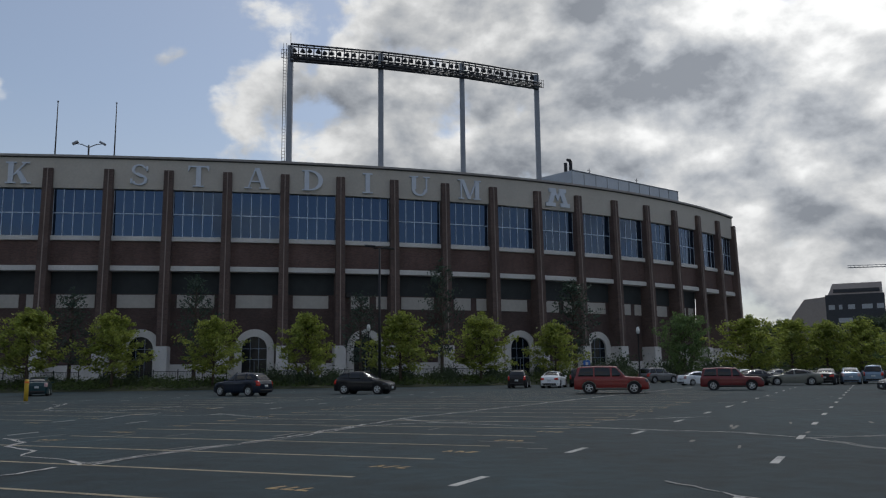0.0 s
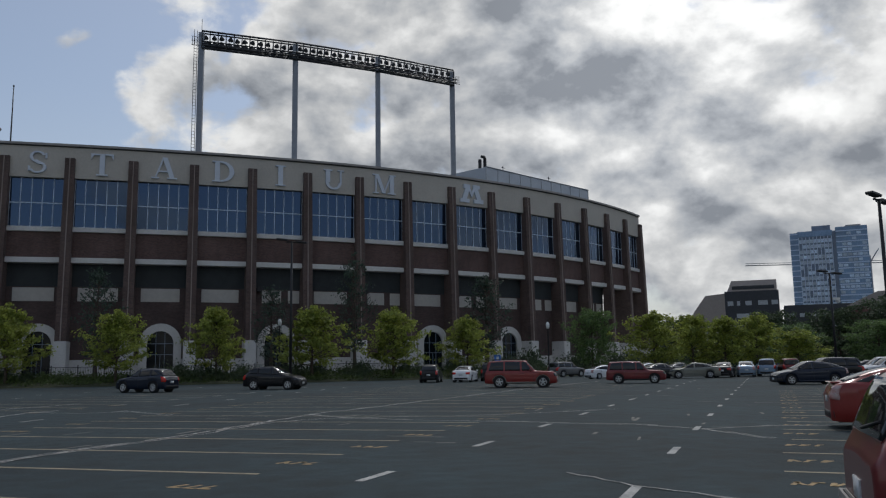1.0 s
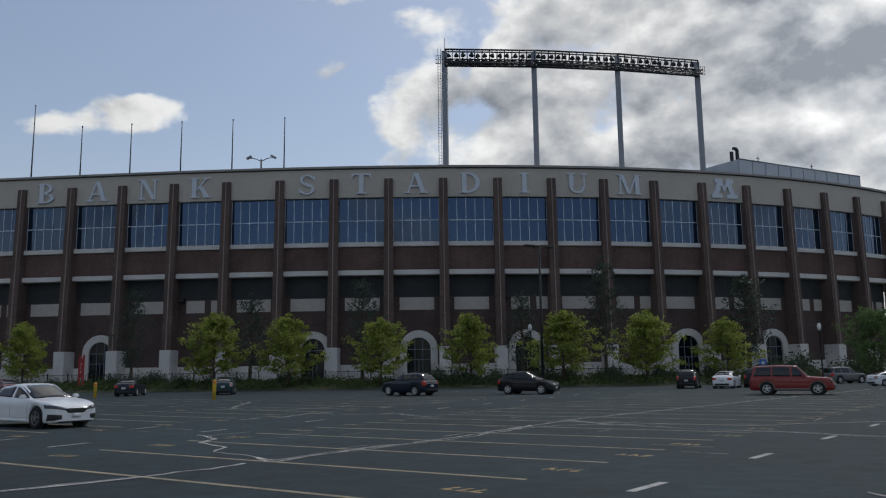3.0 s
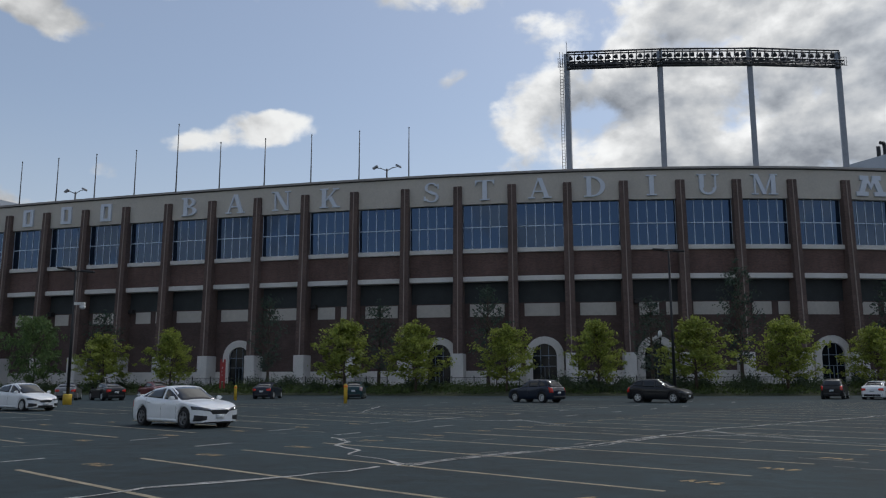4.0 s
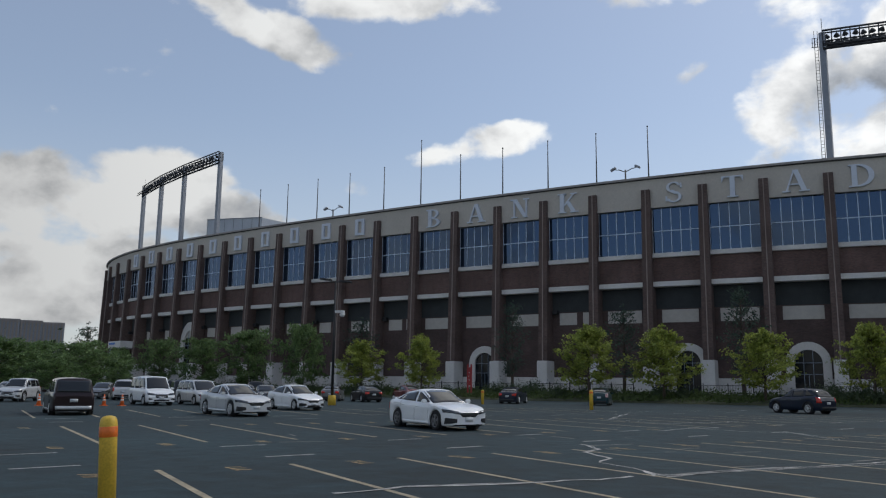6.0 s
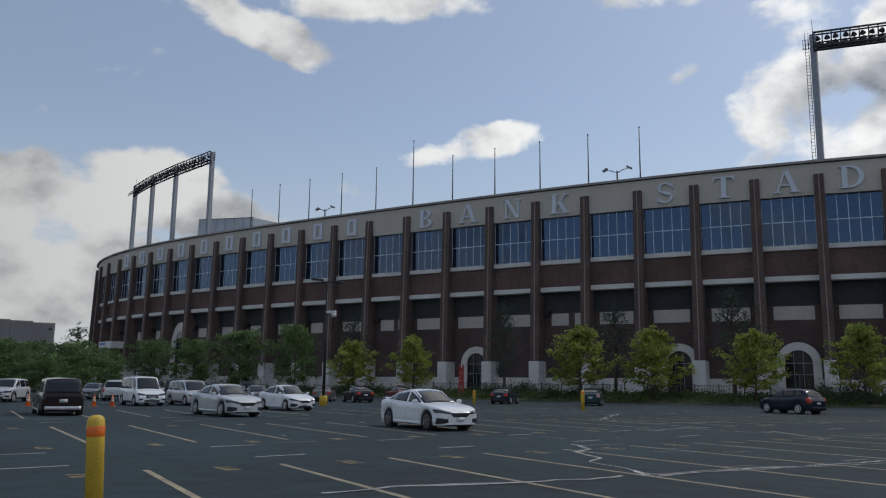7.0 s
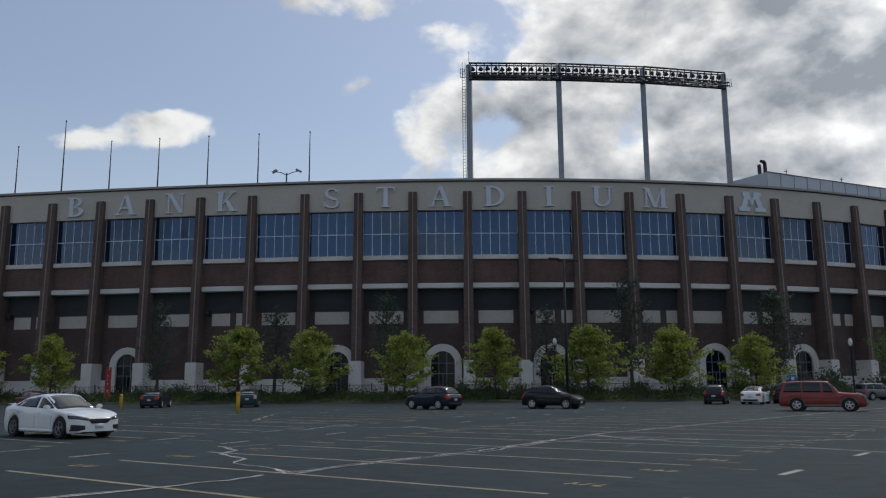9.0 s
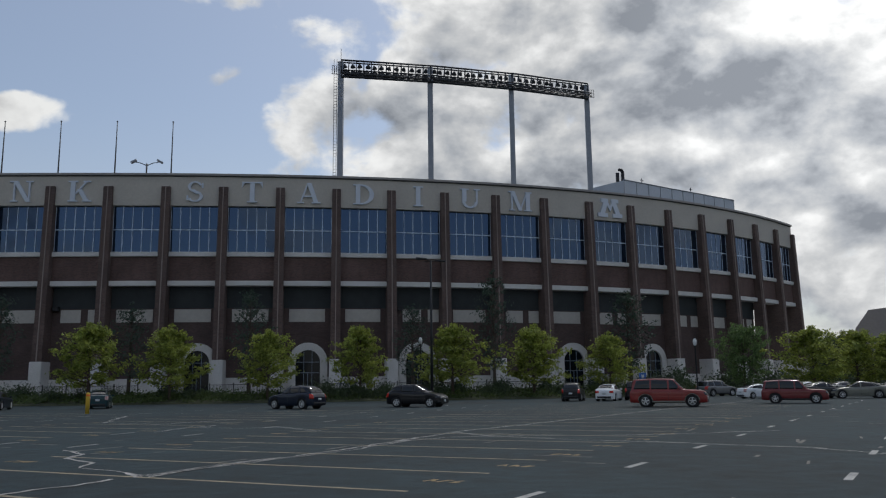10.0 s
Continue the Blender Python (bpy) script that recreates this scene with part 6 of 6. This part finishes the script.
car("suv", "blue", "pale blue sport utility vehicle in a crowded row", (40.4, 77.0), 60)
car("suv", "dark red", "dark red sport utility vehicle in a crowded row", (42.8, 77.4), 70)
car("hatch", "navy", "dark navy hatchback parked across the aisle", (29.0, 50.0), 172, style=1)
car("suv", "black", "black sport utility vehicle beside a hatchback", (33.0, 54.5), 172)
car("suv", "white", "white crossover in a crowded row", (41.5, 61.0), 160)
car("suv", "white", "white sport utility vehicle beside a lamp", (39.8, 57.4), 165)
car("sedan", "silver", "silver sedan in a crowded row", (38.4, 53.8), 165)
car("hatch", "white", "small white hatchback half behind a tree", (24.0, 77.4), 20, size=0.88)
car("sedan", "black", "black sedan at the edge of the lot", (28.4, 74.2), 20)
car("suv", "grey", "grey sport utility vehicle in a crowded row", (45.6, 74.0), 70)
car("sedan", "navy", "dark navy sedan in a crowded row", (46.5, 70.5), 165)
car("suv", "grey", "grey sport utility vehicle parked beyond the trees", (23.8, 91.0), 30)
car("sedan", "white", "white sedan parked beyond the trees", (31.5, 86.0), 30)
car("sedan", "grey", "grey sedan parked beyond the trees", (36.0, 88.5), 30)
for k, (col, kd) in enumerate((("grey", "suv"), ("white", "sedan"), ("black", "sedan"), ("silver", "hatch"), ("navy", "suv"), ("white", "suv"))):
    car(kd, col, "car parked in a distant row by the trees", (50.5 + 2.9 * k, 80.0 - 3.4 * k), 65)
near_hatch = car("hatch", "red", "red liftback parked with its tail to the aisle", (13.28, 17.6), N, style=0)
car("hatch", "white", "white hatchback parked between two red vehicles", (7.42, 6.55), N)
near_suv = car("wagon", "dark red", "dark red older sport utility vehicle with a stepped grey-beige bumper", (5.515, 4.49), N, size=0.94)


BUMPER = mat("grey-beige bumper plastic", (0.33, 0.31, 0.29), 0.6, vary=0.12, scale=3.0)


def rear_details(c, kind):
    """The tail of the nearest vehicle: step bumper, clear lamp lenses, hatch handle and wiper."""
    L, W, H, clear, rw, top, cabin = SHAPES[kind]
    x = -L / 2
    b = boxes((x - 0.09, x + 0.3, -W * 0.49, W * 0.49, 0.50, 0.66))
    corners = [e for e in b.edges if abs(e.verts[0].co.z - e.verts[1].co.z) > 0.1 and e.verts[0].co.x < x]
    bmesh.ops.bevel(b, geom=corners, offset=0.16, segments=6, affect="EDGES")
    bumper = part("step_bumper", b, BUMPER, c, "grey-beige stepped bumper")
    for k in range(4):
        part("tread_rib", boxes((x - 0.07 + 0.04 * k, x - 0.05 + 0.04 * k, -W * 0.33, W * 0.33, 0.661, 0.672)), TRIM, bumper)
    for s in (-1, 1):
        b = boxes((-0.102, 0.05, -0.11, 0.11, -0.09, 0.09))
        placed(part("reversing_light", bevelled(b, 0.02, 1), PLATE, c, "clear reversing lamp lens"), pose(-L * 0.464, s * W * 0.352, 0.92, 0, 0, s * 24))
    part("hatch_handle", bevelled(boxes((x - 0.025, x + 0.05, -0.16, 0.16, 0.98, 1.02)), 0.012, 1), PAINT["dark red"], c)
    b = bmesh.new()
    tube(b, (x * 0.985, 0.05, 1.2), (x * 0.965, -0.5, 1.28), 0.015, 0.01, 6)
    part("wiper", b, TRIM, c)
    part("hatch_frame", bevelled(boxes((x + 0.05, x + 0.10, -W * 0.37, W * 0.37, 1.14, 1.165)), 0.01, 1), PAINT["dark red"], c)


rear_details(near_suv, "wagon")
L, W = SHAPES["hatch"][:2]
b = boxes((-L / 2 + 0.01, -L / 2 + 0.24, -W * 0.31, W * 0.31, 1.045, 1.075))
part("spoiler", bevelled(b, 0.015, 1), PAINT["red"], near_hatch)

# ---- distance ----
OFFICE = mat("dark grey office cladding", (0.045, 0.048, 0.056), 0.6, vary=0.1, scale=0.1)
TAN = mat("tan precast wall", (0.36, 0.31, 0.28), 0.85, vary=0.06, scale=0.1)
BEIGE = mat("beige concrete tower wall", (0.34, 0.32, 0.31), 0.85, vary=0.08, scale=0.06)
REDBRICK = mat("dull red brick wall", (0.15, 0.085, 0.07), 0.85, vary=0.15, scale=0.2)
TOWERGLASS = mat("pale blue tower glass", (0.17, 0.29, 0.47), 0.15, 0.1, vary=0.2, scale=0.15)
TOWERFIN = mat("pale blue tower fins", (0.52, 0.63, 0.80), 0.5, vary=0.05)
TOWERDARK = mat("blue-grey tower bays", (0.14, 0.20, 0.30), 0.15, vary=0.15, scale=0.2)
PALEGLASS = mat("pale window glass", (0.42, 0.45, 0.48), 0.2, vary=0.1)


def block(name, label, at, turn, x, y, z, material, category="building"):
    b = thing(name, label, category, Matrix.Translation(at) @ Matrix.Rotation(radians(turn), 4, "Z"))
    part("wall", boxes((0, x, 0, y, 0, z)), material, b)
    return b


TOWERPANE = mat("light tower window", (0.56, 0.68, 0.86), 0.12, vary=0.25, scale=0.3, per_object=0.25)


def glass_tower():
    t = block("glass_tower", "tall pale blue glass apartment tower far beyond the lot", (256.5, 452.5, 0), -31.5, 24.5, 26, 75.5, TOWERGLASS)
    part("wing", boxes((24.5, 41, -1.5, 24, 0, 77.2)), TOWERGLASS, t)
    part("corner_bay", boxes((4.5, 22.5, -1.0, -0.005, 0, 72.5)), TOWERDARK, t, "darker glazed bay")
    part("recess", boxes((22.6, 24.4, -0.6, -0.005, 0, 75)), TOWERDARK, t)
    side_band = mesh_of("floor_band", boxes((-0.05, 4.4, -0.2, -0.005, 0, 0.6)), TOWERFIN)
    wing_band = mesh_of("floor_band", boxes((24.6, 41.05, -1.72, -1.51, 0, 0.7)), TOWERFIN)
    pane = mesh_of("window", boxes((0, 1.45, -1.12, -1.005, 0, 2.1)), TOWERPANE)
    wide = mesh_of("window", boxes((0, 2.2, -1.6, -1.505, 0, 1.5)), TOWERPANE)
    fin = mesh_of("fin", boxes((0, 0.4, -1.4, -1.13, 0, 72.5)), TOWERFIN)
    r = random.Random(5)
    for k in range(24):
        z = 3.1 * (k + 1)
        placed(part("floor_band", side_band, None, t), pose(0, 0, z))
        placed(part("floor_band", wing_band, None, t), pose(0, 0, z))
        for c in range(9):
            if k < 23 and r.random() < 0.86:
                placed(part("window", pane, None, t), pose(4.9 + 1.96 * c, 0, z - 2.4))
        for c in range(6):
            if r.random() < 0.6:
                placed(part("window", wide, None, t), pose(25.0 + 2.6 * c, 0, z - 1.9))
    for k in range(10):
        placed(part("fin", fin, None, t), pose(4.5 + 1.96 * k - 0.05, 0, 0))
    part("parapet", boxes((4.3, 22.7, -1.5, -0.01, 72.5, 75.9)), TOWERGLASS, t)
    part("roof_house", boxes((12, 22, 4, 18, 75.5, 79.5)), TOWERDARK, t)
    part("roof_house", boxes((30, 38, 4, 14, 77.2, 78.8)), BEIGE, t)


glass_tower()


def office():
    o = block("office_building", "dark grey office building with pale window strips", (149.5, 316.5, 0), -27, 20.5, 22, 29.2, OFFICE)
    for z, spans in ((24.3, ((1, 3.2), (4.6, 5.8), (7.8, 10.2), (12.6, 16.2), (17.6, 20.0))), (19.2, ((4.2, 9.0), (10.4, 11.4))), (14.2, ((1.5, 4.5), (7, 9.5), (13.5, 15), (16.5, 19)))):
        for a, b in spans:
            part("window", boxes((a, b, -0.12, -0.01, z - 0.9, z + 0.9)), PALEGLASS, o)
    b = bmesh.new()
    v = [b.verts.new(p) for p in ((1, 1, 29.2), (20, 1, 29.2), (20, 18, 29.2), (1, 18, 29.2), (2.8, 4, 33.8), (20, 4, 33.8), (20, 15, 33.8), (2.8, 15, 33.8))]
    for f in ((4, 5, 6, 7), (0, 1, 5, 4), (1, 2, 6, 5), (2, 3, 7, 6), (3, 0, 4, 7)):
        b.faces.new([v[i] for i in f])
    roof = part("roof", b, TAN, o, "tan sloping plant roof")
    part("plant_opening", boxes((3, 19, 1.2, 2.6, 30.0, 31.4)), OFFICE, roof)
    b = bmesh.new()
    front = ((-15, 0), (0, 0), (0, 28.5), (-7.5, 27.8), (-12.5, 21))
    a1 = [b.verts.new((x, -0.2, z)) for x, z in front]
    a2 = [b.verts.new((x, 18, z)) for x, z in front]
    b.faces.new(a1)
    b.faces.new(a2[::-1])
    for i in range(5):
        b.faces.new((a1[(i + 1) % 5], a1[i], a2[i], a2[(i + 1) % 5]))
    bmesh.ops.recalc_face_normals(b, faces=list(b.faces))
    part("annex", b, TAN, o, "tan wedge-shaped annex")


office()
low = block("low_office", "long low dark office building", (160.0, 290.0, 0), -30, 24, 20, 21.6, OFFICE)
for k in range(6):
    for z in (17.8, 13.2):
        part("window", boxes((1.5 + 3.8 * k, 3.2 + 3.8 * k, -0.1, -0.01, z - 0.7, z + 0.7)), PALEGLASS, low)
hall = block("brick_hall", "dull red brick hall with a gabled roof", (178.5, 279.0, 0), -30, 30, 18, 20.5, REDBRICK)
b = bmesh.new()
g1 = [b.verts.new((x, y, z)) for y in (-0.5, 18.5) for x, z in ((-0.5, 20.5), (30.5, 20.5), (24, 25.5), (10, 25.5))]
for f in ((0, 1, 2, 3), (7, 6, 5, 4), (1, 5, 6, 2), (3, 2, 6, 7), (0, 3, 7, 4)):
    b.faces.new([g1[i] for i in f])
part("roof", b, TAN, hall)
for k in range(4):
    part("window", boxes((4 + 6 * k, 6.5 + 6 * k, -0.1, -0.01, 15, 17.5)), OFFICE, hall)
for x, y, z, n in ((318, 452, 52, 20), (334, 440, 58, 24)):
    t = block("apartment_block", "plain beige apartment block far off", (x, y, 0), -33, n, 20, z, BEIGE)
    for k in range(14):
        part("window_band", boxes((1, n - 1, -0.1, -0.01, 3 + 3.6 * k, 4.2 + 3.6 * k)), OFFICE, t)
for k, (x, y, z) in enumerate(((-383, 174.5, 28.6), (-378.8, 182.8, 28.2), (-374.4, 191.0, 27.6))):
    t = block("apartment_block", "grey-beige concrete apartment tower far off", (x, y, 0), 62, 9.2, 22, z + 0.4, BEIGE)
    for j in range(6):
        part("pier", boxes((0.3 + 1.5 * j, 0.75 + 1.5 * j, -0.6, -0.01, 0, z)), TAN, t)
        part("window_strip", boxes((0.95 + 1.5 * j, 1.45 + 1.5 * j, -0.12, -0.01, 1.5, z - 1.2)), STEEL, t)
    part("window_strip", boxes((0.02, 9.18, -0.3, -0.13, z - 0.5, z + 0.1)), BEIGE, t)
shed = block("low_building", "low white building beyond the lot", (-300, 150, 0), 60, 16, 10, 11.5, WHITE)
part("window_band", boxes((1, 15, -0.1, -0.01, 6, 8.5)), BLUESIGN, shed)


def crane():
    c = thing("tower_crane", "pale tower crane behind distant buildings", "crane", Matrix.Translation((314, 464, 0)))
    b = bmesh.new()
    bar(b, (0, 0, 0), (0, 0, 64), 1.0)
    part("mast", b, STEEL, c)
    d = Vector((-61, 36, 0)).normalized()
    b = bmesh.new()
    for off, z in ((0, 60.5), (0.8, 59.2), (-0.8, 59.2)):
        bar(b, Vector((0, off, z)) - d * 8, Vector((0, off, z + 3.0)) + d * 72, 0.28)
    for k in range(30):
        p = d * (2.4 * k)
        bar(b, p + Vector((0, 0.8, 59.2 + 0.1 * k)), p + d * 1.2 + Vector((0, 0, 60.5 + 0.1 * k)), 0.14)
    part("jib", b, STEEL, c)
    b = bmesh.new()
    bar(b, (0, 0, 60), Vector((0, 0, 68)) - d * 5, 0.5)
    part("apex", b, STEEL, c)


crane()


def far_woods():
    """The tree line that closes the view beyond the lot."""
    r = random.Random(31)
    verts, faces = [], []
    for k in range(620):
        a = r.choice((r.uniform(18, 60), r.uniform(-110, -54)))
        d = r.uniform(185, 240)
        c = Vector((math.sin(radians(a)) * d, math.cos(radians(a)) * d, 0))
        h = r.uniform(5, 9.5)
        for j in range(60):
            p = c + Vector((r.gauss(0, 2.6), r.gauss(0, 2.6), abs(r.gauss(0.45, 0.28)) * h))
            n = Vector((r.gauss(0, 1), r.gauss(0, 1), r.gauss(0.4, 1))).normalized()
            u = n.orthogonal().normalized()
            w = n.cross(u)
            s = r.uniform(0.5, 1.0)
            i = len(verts)
            verts += [tuple(p - u * s), tuple(p - w * s * 0.6), tuple(p + u * s), tuple(p + w * s * 0.6)]
            faces.append((i, i + 1, i + 2, i + 3))
    me = bpy.data.meshes.new("far_woods")
    me.from_pydata(verts, [], faces)
    me.materials.append(LEAF_DARK)
    tagged(new("far_woods", me), "dark line of trees far beyond the lot", "woods", kind="stuff")


far_woods()
